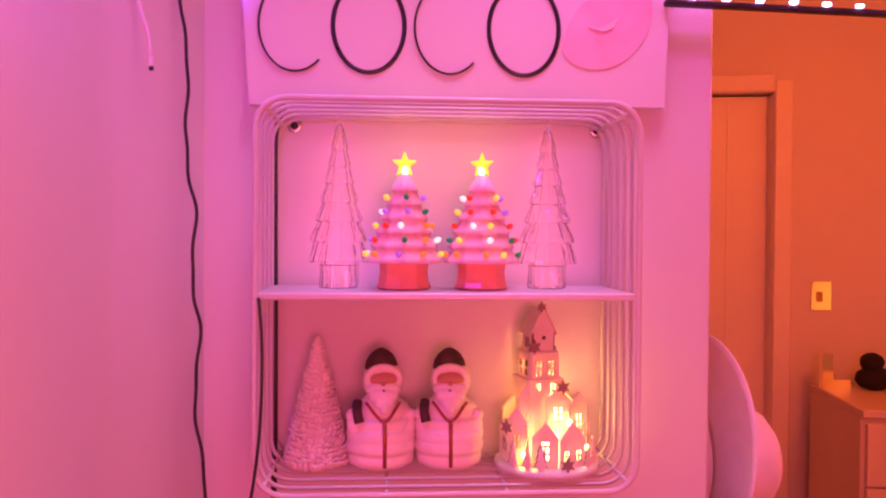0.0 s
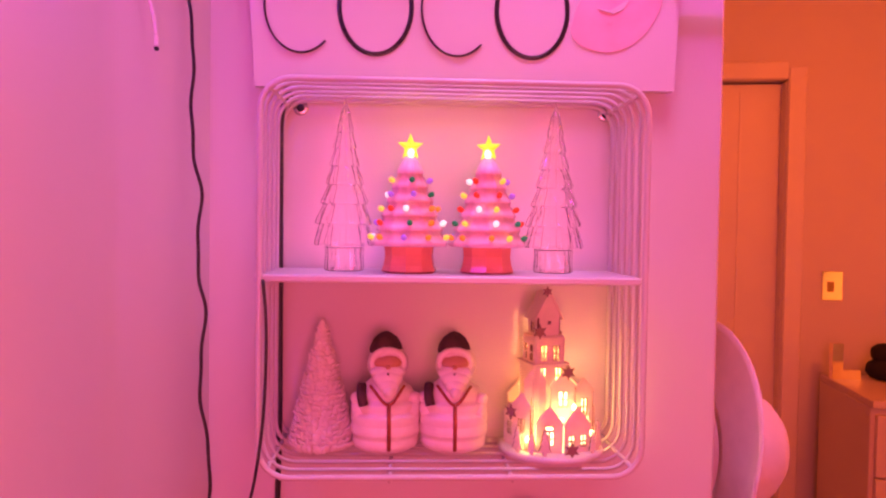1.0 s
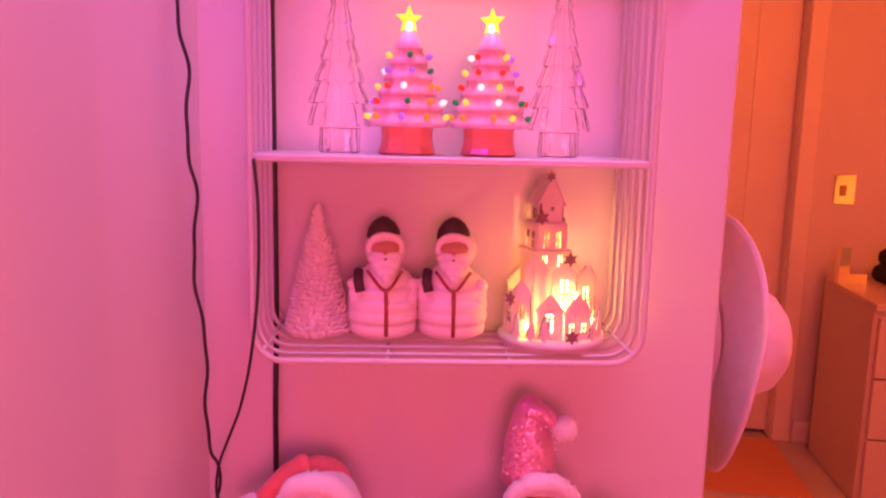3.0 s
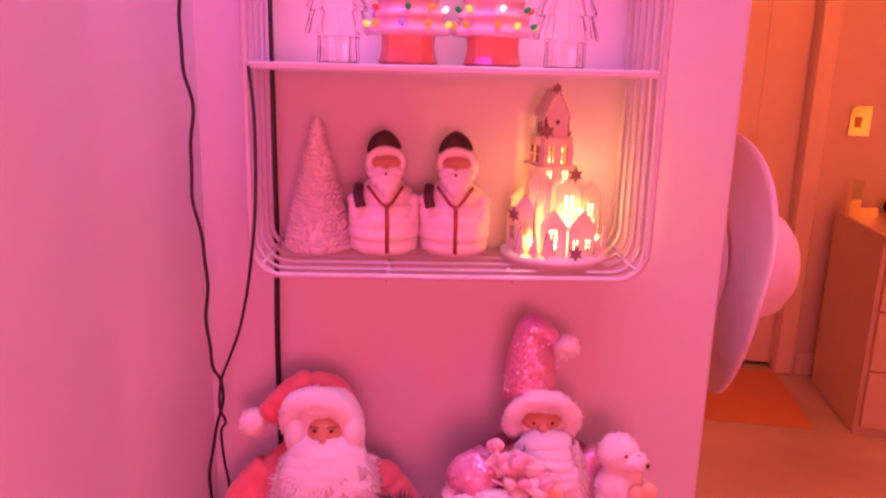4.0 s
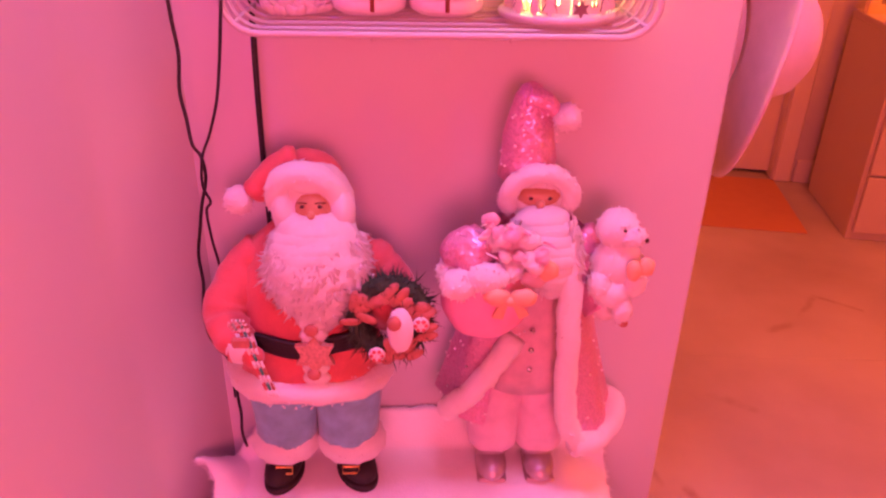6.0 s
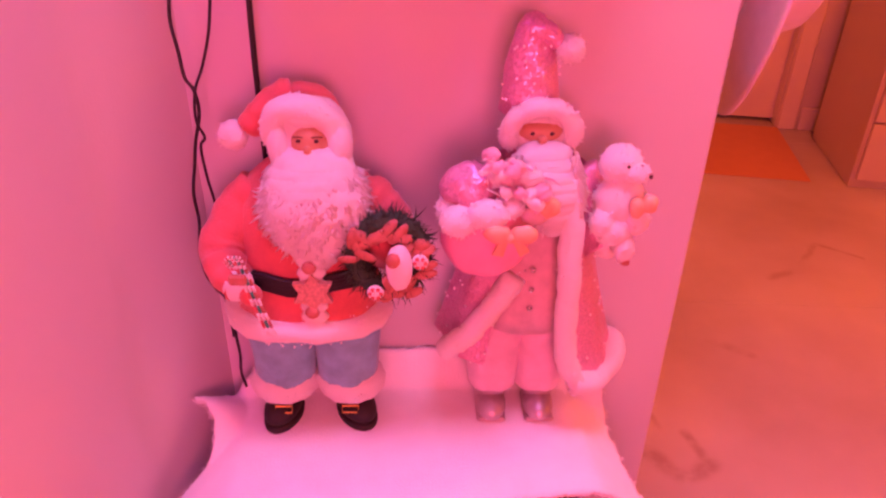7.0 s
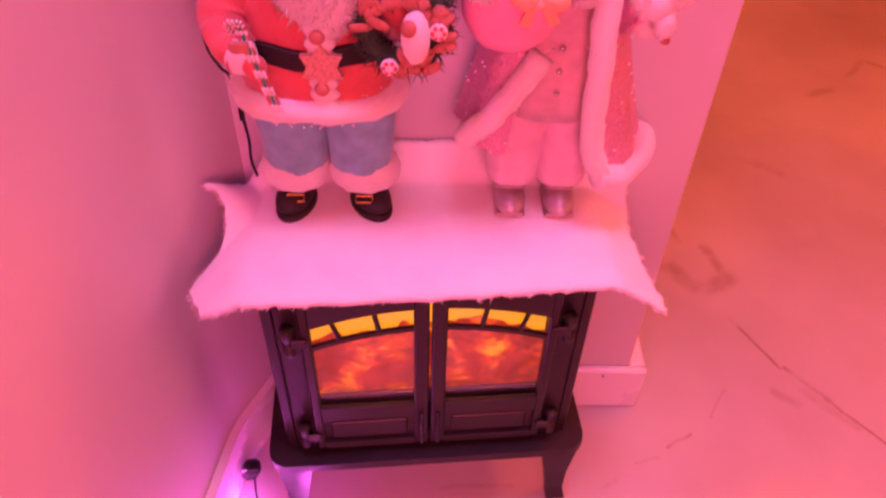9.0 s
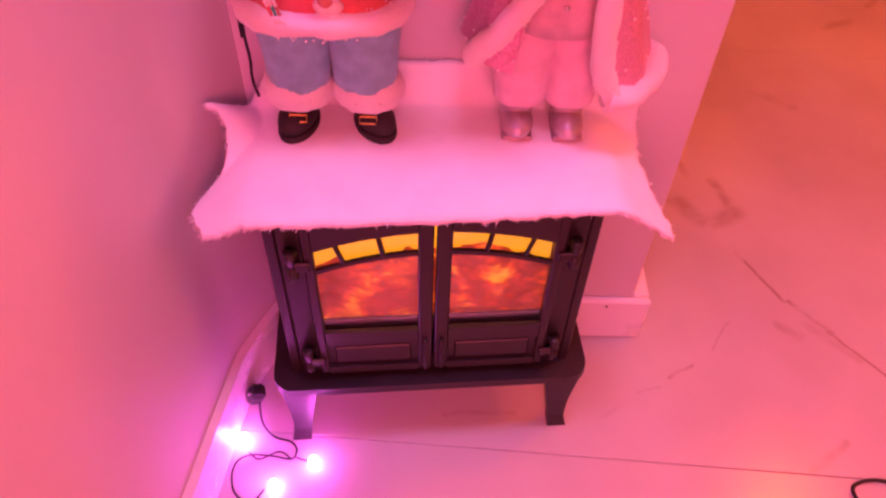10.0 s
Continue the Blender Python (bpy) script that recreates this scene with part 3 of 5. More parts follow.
def build_cords():
    # twisted thin cord down the corner
    p = [(-0.24, -0.05, 2.38), (-0.2405, -0.05, 1.95), (-0.2413, -0.05, 1.75), (-0.2410, -0.05, 1.6242), (-0.2362, -0.05, 1.5389), (-0.2343, -0.05, 1.4631), (-0.2333, -0.05, 1.4158), (-0.2267, -0.05, 1.3732), (-0.2277, -0.05, 1.3211), (-0.2258, -0.05, 1.2832), (-0.222, -0.05, 1.25), (-0.2248, -0.05, 1.1947), (-0.2229, -0.05, 1.1474), (-0.2163, -0.05, 1.0763), (-0.2158, -0.05, 1.0006), (-0.2134, -0.05, 0.9627), (-0.2068, -0.05, 0.9485), (-0.2063, -0.05, 0.9248), (-0.2115, -0.05, 0.8879), (-0.221, -0.05, 0.8406), (-0.2267, -0.05, 0.7695), (-0.2258, -0.05, 0.7269), (-0.2134, -0.05, 0.7004), (-0.204, -0.05, 0.6814), (-0.2002, -0.05, 0.5943), (-0.205, -0.01, 0.4), (-0.21, -0.02, 0.12), (-0.225, -0.06, 0.012)]
    c = tagged(part("power_cord", Kit().tube([q + Vector((0.0016 * math.sin(q.z * 42) + 0.0010 * math.sin(q.z * 97), 0, 0)) if q.z < 1.7 else q for q in smooth_line(p, 9)], 0.0019, M_BLACK, 7)), "thin black twisted power cord hanging in the corner", "cord", "power cords")
    p = [(-0.1425, -0.138, 1.29), (-0.139, -0.139, 1.25), (-0.139, -0.139, 1.2), (-0.1415, -0.139, 1.15), (-0.148, -0.138, 1.1), (-0.16, -0.11, 1.06), (-0.18, -0.06, 1.01), (-0.2, -0.03, 0.965), (-0.2035, -0.055, 0.9485), (-0.2073, -0.054, 0.9164), (-0.2011, -0.054, 0.8974), (-0.2068, -0.054, 0.886), (-0.2049, -0.054, 0.85), (-0.2002, -0.054, 0.8122), (-0.2021, -0.054, 0.7648), (-0.2021, -0.054, 0.689), (-0.203, -0.054, 0.6322)]
    tagged(part("power_cord", Kit().tube(smooth_line(p, 5), 0.0016, M_BLACK, 7)), "thin black cord that joins the one in the corner", "cord", "power cords")
    # thick flat cable behind the shelf
    p = [(-0.133, -0.016, 1.492), (-0.141, -0.016, 1.486), (-0.1465, -0.012, 1.46), (-0.147, -0.010, 1.40), (-0.1465, -0.010, 1.25), (-0.1465, -0.010, 1.10), (-0.1485, -0.010, 1.0), (-0.149, -0.010, 0.92), (-0.149, -0.010, 0.75), (-0.155, -0.012, 0.5), (-0.16, -0.02, 0.2), (-0.17, -0.05, 0.012)]
    tagged(part("cable", Kit().tube(smooth_line(p, 5), 0.0033, M_BLACK, 8)), "thick black cable behind the wire shelf", "cable")
    # white lead that hangs off the strip light
    k = Kit().tube(smooth_line([(-0.270, -0.11, 1.95), (-0.269, -0.108, 1.64), (-0.267, -0.106, 1.585), (-0.260, -0.102, 1.555), (-0.257, -0.100, 1.532)], 6), 0.0020, M_CABLE_W, 6)
    w = tagged(part("led_lead", k), "white lead with a black connector, hanging by the wall", "cable")
    part("connector", Kit().box((0, 0, -0.004), (0.0045, 0.003, 0.012), M_CABLE_W, 0.001), w, "", pose(-0.257, -0.100, 1.531))
    part("plug_tip", Kit().box((0, 0, -0.003), (0.0048, 0.0032, 0.0045), M_BLACK, 0.001), w, "black plug tip", pose(-0.257, -0.100, 1.522))


def glass_tree(m):
    t = thing("glass_tree", m, "clear glass tiered tree ornament on the shelf board", "ornament", "glass trees")
    wave = lambda a, q: 0.93 + 0.05 * math.cos(12 * a) + 0.02 * math.sin(5 * a + 90 * q)

    def shell(name, prof):
        prof = prof + [(max(r - 0.0010, 0.0003), q - 0.0008) for r, q in reversed(prof[1:])]
        part(name, Kit().lathe(prof, (0, 0, 0), M_GLASS, 24, wob=wave, m=Matrix.Diagonal((1, 1, 1.045, 1)), smooth=False), t).visible_shadow = False

    shell("foot", [(0.0205, 0.0), (0.0220, 0.002), (0.0210, 0.018), (0.0220, 0.0245)])
    prof, z, r = [(0.022, 0.0265)], 0.027, 0.0335
    for step, shrink in ((0.022, 0.94), (0.021, 0.83), (0.020, 0.80), (0.019, 0.80), (0.018, 0.78), (0.017, 0.74), (0.016, 0.70)):
        prof += [(r, z), (r * 0.99, z + 0.003), (r * shrink * 0.86, z + step)]
        z, r = z + step, r * shrink
    shell("body", prof + [(0.0060, z), (0.0058, z + 0.004), (0.002, z + 0.012), (0.0006, z + 0.0185)])
    return t


def ceramic_tree(m, seed):
    t = thing("ceramic_tree", m, "pink glazed ceramic tree with coloured bulbs and a lit yellow star", "ornament", "ceramic trees")
    pot = [(0.027, 0), (0.030, 0.002), (0.0275, 0.008), (0.026, 0.018), (0.027, 0.028), (0.022, 0.0295)]
    part("pot", Kit().lathe(pot, (0, 0, 0), M_POT, 10, smooth=False), t, "coral glazed base")
    prof, z, r = [(0.020, 0.027)], 0.0285, 0.0405
    steps = 6
    rims = []
    for i in range(steps):
        rims.append((r, z))
        nr = 0.0405 - (0.0405 - 0.0085) * (i + 1) / steps
        prof += [(r * 0.96, z), (r, z + 0.0022), (r * 0.97, z + 0.005), (nr * 0.90 + 0.0005, z + 0.0150)]
        z, r = z + 0.0150, nr
    prof += [(0.0075, z), (0.006, z + 0.003), (0.002, z + 0.005)]
    part("tree", Kit().lathe(prof, (0, 0, 0), M_CERAMIC, 64, wob=lambda a, q: 1 + 0.035 * math.sin(11 * a + 40 * q) + 0.018 * math.sin(23 * a + 90 * q)), t, "pink ceramic boughs")
    rnd = random.Random(seed)
    shapes = []
    for b in BULBS:
        k = Kit().lathe([(0.0004, -0.001), (0.0022, 0.0), (0.0031, 0.0022), (0.0029, 0.0044), (0.0016, 0.0060), (0.0004, 0.0066)], (0, 0, 0), b, 10)
        shapes.append(k.mesh("bulb"))
    for i, (r, z) in enumerate(rims[:5]):
        count = (10, 8, 7, 6, 5)[i]
        for j in range(count):
            a = 2 * math.pi * (j + rnd.uniform(-0.22, 0.22)) / count + i * 0.5
            o = new("bulb", rnd.choice(shapes))
            o.parent = t
            o.matrix_basis = pose(r * 0.955 * math.cos(a), r * 0.955 * math.sin(a), z + 0.008) @ pose(0, 0, 0, 0, 0, math.degrees(a)) @ pose(0, 0, 0, 0, 62, 0)
    star = []
    for i in range(10):
        q = 0.0145 if i % 2 == 0 else 0.0065
        star.append((q * math.sin(math.pi * i / 5), q * math.cos(math.pi * i / 5)))
    vs = [(x, 0, zz) for x, zz in star] + [(0, -0.005, 0), (0, 0.005, 0)]
    fs = [(i, (i + 1) % 10, 10) for i in range(10)] + [((i + 1) % 10, i, 11) for i in range(10)]
    o = part("star", Kit().add(vs, fs, M_STAR, False), t, "lit yellow star", pose(0, 0, 0.1335))
    part("star_lamp", Kit().ball((0, -0.002, -0.006), (0.004, 0.0042, 0.005), M_GLOW, 12, 8), o)
    return t


def petal_tree():
    t = thing("petal_tree", pose(-0.095, -0.038, 1.0985), "white cone tree covered in small curled petals", "ornament")
    h, r0 = 0.143, 0.033
    part("cone", Kit().lathe([(r0 * 0.95, 0), (r0 * 0.98, 0.004), (0.004, h - 0.006), (0.001, h - 0.002)], (0, 0, 0), M_PETAL, 28), t)
    rnd, k = random.Random(4), Kit()
    rows = 25
    for j in range(rows):
        z = 0.004 + (h - 0.012) * j / rows
        r = r0 * (1 - z / h) + 0.0015
        n = max(5, int(2 * math.pi * r / 0.0062))
        for i in range(n):
            a = 2 * math.pi * (i + 0.5 * (j % 2) + rnd.uniform(-0.25, 0.25)) / n
            s = rnd.uniform(0.8, 1.25) * (0.0056 if j < rows - 5 else 0.0040)
            m = pose(r * math.cos(a), r * math.sin(a), z + rnd.uniform(-0.001, 0.001)) @ pose(0, 0, 0, 0, 0, math.degrees(a) + rnd.uniform(-18, 18)) @ pose(0, 0, 0, 0, rnd.uniform(15, 60), 0)
            k.ball((0, 0, 0), (s * 0.32, s * 0.75, s), M_PETAL, 8, 5, m=m)
    tagged(part("petals", k, t), kind="stuff")


def figurine(m):
    """Small bearded ornament in a quilted coat, one mesh."""
    k = Kit()
    prof = [(0.026, 0.0), (0.031, 0.003)]
    for i in range(5):
        z = 0.005 + i * 0.0125
        r = (0.0360, 0.0380, 0.0380, 0.0350, 0.0295)[i]
        prof += [(r - 0.0012, z), (r, z + 0.004), (r, z + 0.0085), (r - 0.0012, z + 0.0122)]
    prof += [(0.021, 0.073), (0.015, 0.079), (0.010, 0.081)]
    k.lathe(prof, (0, 0, 0), M_COAT_SMALL, 36, 1.0, 0.86)
    for s in (-1, 1):
        k.tube(smooth_line([(s * 0.020, 0, 0.066), (s * 0.0280, -0.006, 0.052), (s * 0.0275, -0.014, 0.038)], 5), [0.0085] * 5 + [0.0090] * 4 + [0.008] * 2, M_COAT_SMALL, 10)
        k.ball((s * 0.0315, -0.010, 0.058), 0.0068, M_COAT_SMALL, 10, 7)
    k.tube(smooth_line([(-0.026, -0.014, 0.073), (-0.026, -0.0235, 0.064), (-0.0235, -0.027, 0.053)], 5), 0.0052, M_CAP, 8)
    k.ball((0.002, 0, 0.094), (0.0225, 0.021, 0.023), M_BEARD, 20, 14, 0.05, 150)
    k.ball((0.002, -0.0145, 0.0975), (0.0155, 0.0105, 0.0085), M_SKIN, 16, 8)
    for dx, dy, dz, rx, rz in ((0.002, -0.0185, 0.087, 0.019, 0.009), (0.002, -0.022, 0.081, 0.0160, 0.010), (0.0025, -0.0245, 0.0745, 0.0115, 0.009), (0.003, -0.0275, 0.0685, 0.0062, 0.007)):
        k.ball((dx, dy, dz), (rx, 0.0085, rz), M_BEARD, 18, 10, 0.06, 150)
    k.tube([(0.002 + 0.0172 * math.cos(2 * math.pi * i / 24), -0.0135 - 0.003 * math.sin(2 * math.pi * i / 24), 0.0975 + 0.0135 * math.sin(2 * math.pi * i / 24)) for i in range(24)], 0.0040, M_BEARD, 8, True, wob=0.15)
    k.ball((0.002, -0.0285, 0.0875), (0.0015, 0.0012, 0.0013), M_CAP, 8, 5)
    k.ball((0.002, -0.026, 0.0945), (0.003, 0.003, 0.0026), M_SKIN, 8, 6)
    k.lathe([(0.0172, 0), (0.0184, 0.003), (0.0168, 0.010), (0.0122, 0.0175), (0.0055, 0.0225), (0.001, 0.0240)], (0.000, 0.002, 0.1055), M_CAP, 20)
    k.tube(smooth_line([(-0.017, -0.022, 0.074), (0.003, -0.0325, 0.055), (0.020, -0.022, 0.074)], 6), 0.0016, M_ZIP, 6)
    k.tube([(0.003, -0.0322, 0.056), (0.0035, -0.0335, 0.035), (0.0035, -0.0328, 0.006)], 0.0021, M_ZIP, 6)
    ob = part("bearded_figurine", k, None, "", m)
    return tagged(ob, "small ceramic bearded figurine in a quilted pale coat and dark cap", "figurine", "bearded figurines")


def cut_panel(k, w, h, gable, holes, m, thick=0.0022):
    """An upright board of plywood with rectangular holes and a pointed top."""
    xs = sorted({-w / 2, w / 2, *[a for q in holes for a in (q[0], q[2])]})
    zs = sorted({0, h, *[a for q in holes for a in (q[1], q[3])]})
    for i in range(len(xs) - 1):
        for j in range(len(zs) - 1):
            cx, cz = (xs[i] + xs[i + 1]) / 2, (zs[j] + zs[j + 1]) / 2
            if any(q[0] < cx < q[2] and q[1] < cz < q[3] for q in holes):
                continue
            k.box((cx, 0, cz), (xs[i + 1] - xs[i], thick, zs[j + 1] - zs[j]), M_WOOD, m=m)
    if gable:
        k.slab([(-w / 2 - 0.002, h), (w / 2 + 0.002, h), (0, h + gable)], thick, M_WOOD, m)
        for s in (-1, 1):
            k.tube([(s * (w / 2 + 0.0025), 0, h - 0.0005), (0, 0, h + gable + 0.0005)], 0.0010, M_WOOD_EDGE, 5, m=m)
    for s in (-1, 1):
        k.tube([(s * w / 2, 0, 0), (s * w / 2, 0, h)], 0.0011, M_WOOD_EDGE, 5, m=m)
    for x0, z0, x1, z1 in holes:
        k.tube([(x0, -thick * 0.4, z0), (x1, -thick * 0.4, z0), (x1, -thick * 0.4, z1), (x0, -thick * 0.4, z1)], 0.00055, M_WOOD_EDGE, 4, True, m=m)
    return k


def flake(m, r=0.0085):
    pts = []
    for i in range(24):
        q = r * (1.0, 0.62, 0.86, 0.62)[i % 4] if i % 4 != 2 else r * 0.5
        pts.append((q * math.sin(2 * math.pi * i / 24), q * math.cos(2 * math.pi * i / 24)))
    return Kit().slab(pts, 0.002, M_STARCUT, m)


def village():
    t = thing("wooden_village", pose(0.158, -0.060, 1.0985), "whitewashed plywood castle village lit warmly from inside", "ornament")
    part("base_plate", Kit().lathe([(0.054, 0), (0.057, 0.002), (0.057, 0.006), (0.0545, 0.008)], (0, 0, 0), M_WHITE, 48), t, "round white base")
    four = lambda w, z0, z1: [(-w * 0.62, z0, -w * 0.12, (z0 + z1) / 2 - 0.0008), (w * 0.12, z0, w * 0.62, (z0 + z1) / 2 - 0.0008), (-w * 0.62, (z0 + z1) / 2 + 0.0008, -w * 0.12, z1), (w * 0.12, (z0 + z1) / 2 + 0.0008, w * 0.62, z1)]

    def shift(h, dx):
        return [(a + dx, b, c + dx, d) for a, b, c, d in h]

    # tall tower, two storeys of four boards each
    for i in range(4):
        m = pose(-0.008, 0.006, 0.0) @ pose(0, 0, 0, 0, 0, 90 * i + 14) @ pose(0, -0.0185, 0.008)
        holes = four(0.007, 0.052, 0.066) if i != 0 else shift(four(0.005, 0.068, 0.086), -0.009) + shift(four(0.005, 0.068, 0.086), 0.009) + [(-0.003, 0.010, 0.003, 0.020)]
        part("tower_wall", cut_panel(Kit(), 0.038, 0.089, 0, holes, m), t, weld=True)
        m = pose(-0.008, 0.006, 0.0) @ pose(0, 0, 0, 0, 0, 90 * i + 14) @ pose(0, -0.0165, 0.097)
        holes = shift(four(0.0056, 0.004, 0.021), -0.0072) + shift(four(0.0056, 0.004, 0.021), 0.0072)
        part("belfry_wall", cut_panel(Kit(), 0.031, 0.029, 0, holes, m), t, weld=True)
        m = pose(-0.008, 0.006, 0.0) @ pose(0, 0, 0, 0, 0, 90 * i + 14) @ pose(0, -0.0125, 0.128)
        part("attic_wall", cut_panel(Kit(), 0.0235, 0.020, 0.026 if i % 2 == 0 else 0, [(-0.002, 0.013, 0.002, 0.016)] if i % 2 == 0 else [(-0.004, 0.003, 0.004, 0.014)], m), t, weld=True)
    m = pose(-0.008, 0.006, 0.0975, 0, 0, 14)
    part("cornice", Kit().box((0, 0, 0), (0.044, 0.044, 0.0022), M_WOOD, 0.0005, m), t)
    part("cornice", Kit().box((0, 0, 0), (0.034, 0.034, 0.0020), M_WOOD, 0.0005, pose(-0.008, 0.006, 0.127, 0, 0, 14)), t)
    for s in (-1, 1):
        part("belfry_roof", Kit().box((0, 0, 0), (0.034, 0.030, 0.0018), M_WOOD, 0.0004, pose(-0.008, 0.006, 0.1605, 0, 0, 14) @ pose(s * 0.0085, 0, 0, 0, s * 62, 0)), t)
    # houses round the front
    houses = [(-0.036, -0.026, -38, 0.021, 0.046, 0.015, four(0.006, 0.020, 0.034)), (-0.020, -0.014, -14, 0.022, 0.070, 0.018, [(-0.004, 0.044, 0.004, 0.053), (-0.003, 0.018, 0.003, 0.030)]),
              (0.010, -0.016, 0, 0.025, 0.066, 0.014, four(0.0075, 0.044, 0.060)), (0.034, -0.010, 28, 0.024, 0.060, 0.014, four(0.0065, 0.034, 0.052)),
              (-0.008, -0.036, -8, 0.026, 0.030, 0.018, four(0.007, 0.008, 0.022) + [(-0.004, 0.024, 0.004, 0.029)]), (0.022, -0.034, 16, 0.028, 0.028, 0.020, shift(four(0.005, 0.006, 0.018), -0.007) + shift(four(0.005, 0.006, 0.018), 0.007)),
              (0.045, 0.000, 62, 0.026, 0.034, 0.012, four(0.007, 0.012, 0.026)), (-0.045, -0.004, -70, 0.026, 0.034, 0.012, four(0.007, 0.012, 0.026)),
              (0.030, 0.036, 140, 0.034, 0.050, 0.014, four(0.007, 0.022, 0.038)), (-0.030, 0.036, 215, 0.034, 0.050, 0.014, four(0.007, 0.022, 0.038))]
    for x, y, a, w, h, g, holes in houses:
        m = pose(x, y, 0.008, 0, 0, a)
        part("house_front", cut_panel(Kit(), w, h, g, holes, m), t, weld=True)
    # small fir cut-outs and grey stars on the front edge
    for x, y, a, s in ((-0.041, -0.033, -45, 1.0), (-0.028, -0.043, -28, 0.85), (-0.015, -0.049, -12, 1.0), (0.046, -0.026, 45, 1.1), (0.038, -0.037, 35, 0.8)):
        fir = [(-0.0045, 0.004), (-0.002, 0.004), (-0.002, 0), (0.002, 0), (0.002, 0.004), (0.0065, 0.004), (0.003, 0.012), (0.005, 0.012), (0.002, 0.019), (0.0035, 0.019), (0, 0.028), (-0.0035, 0.019), (-0.002, 0.019), (-0.005, 0.012), (-0.003, 0.012), (-0.0065, 0.004)]
        k = Kit().slab([(q * s, z * s) for q, z in fir], 0.002, M_WOOD, pose(x, y, 0.008, 0, 0, a))
        k.slab([(q * s * 1.12, z * s * 1.05) for q, z in fir], 0.0012, M_WOOD_EDGE, pose(x, y + 0.001, 0.008, 0, 0, a))
        part("fir_cutout", k, t)
    for x, y, z, a in ((0.013, -0.052, 0.015, 6), (-0.016, -0.0135, 0.133, 14), (0.015, -0.018, 0.090, 14), (-0.047, -0.020, 0.048, -50), (0.0085, 0.006, 0.128, 104), (-0.008, -0.012, 0.1765, 14)):
        part("star_cutout", flake(pose(x, y, z, 0, 0, a), 0.0085 if z < 0.15 else 0.006), t, "grey wooden snow star")
    # glowing sheets added behind the front windows, small lamps added between the houses to brighten them
    for x, y, a, w, h, z in ((-0.020, -0.0115, -14, 0.016, 0.046, 0.012), (0.010, -0.0135, 0, 0.019, 0.022, 0.046), (0.034, -0.0075, 28, 0.017, 0.024, 0.038), (-0.008, -0.0335, -8, 0.021, 0.018, 0.008), (0.022, -0.0315, 16, 0.024, 0.017, 0.008)):
        part("glow_sheet", Kit().box((0, 0, z + h / 2), (w, 0.0008, h), M_WINDOW_GLOW, m=pose(x, y, 0.008, 0, 0, a)), t, "warm glowing sheet added behind a window")
    for x, y, z in ((-0.031, -0.036, 0.022), (0.006, -0.027, 0.040), (0.040, -0.024, 0.026), (-0.040, -0.016, 0.046), (0.022, -0.018, 0.052)):
        part("added_lamp", Kit().ball((x, y, z), (0.0026, 0.0026, 0.0034), M_CORE, 10, 8), t, "small added warm lamp")
        lamp("house_fill", "POINT", pose(0.158 + x, -0.060 + y, 1.0985 + z), (1.0, 0.42, 0.09), 0.11, 0.004)
    part("lamp_core", Kit().lathe([(0.004, 0), (0.013, 0.002), (0.013, 0.078), (0.004, 0.080)], (0.004, 0.004, 0.010), M_CORE, 16), t, "warm lit lamp inside")


def build_shelf_things():
    glass_tree(pose(-0.071, -0.052, 1.2945, 0, 0, 8))
    glass_tree(pose(0.159, -0.052, 1.2945, 0, 0, -5))
    ceramic_tree(pose(0.000, -0.072, 1.2945, 0, 0, 10), 3)
    ceramic_tree(pose(0.0835, -0.072, 1.2945, 0, 0, -25), 9)
    petal_tree()
    figurine(pose(-0.024, -0.050, 1.0985, 0, 0, 2))
    figurine(pose(0.051, -0.050, 1.0985, 0, 0, -6))
    village()
    lamp("village_lamp", "POINT", pose(0.142, -0.058, 1.2015), (1.0, 0.42, 0.15), 0.22, 0.001)
    lamp("village_back_lamp", "POINT", pose(0.168, -0.020, 1.153), (1.0, 0.34, 0.08), 0.12, 0.008)
    lamp("star_lamp_a", "POINT", pose(0.000, -0.060, 1.440), (1.0, 0.50, 0.10), 0.048, 0.01)
    lamp("star_lamp_b", "POINT", pose(0.0835, -0.060, 1.440), (1.0, 0.50, 0.10), 0.048, 0.01)


# ---- stove, cloth and the two large dolls ----
STOVE = pose(0.024, -0.196, 0, 0, 0, 5.0)   # front's middle on the floor; y runs to the wall


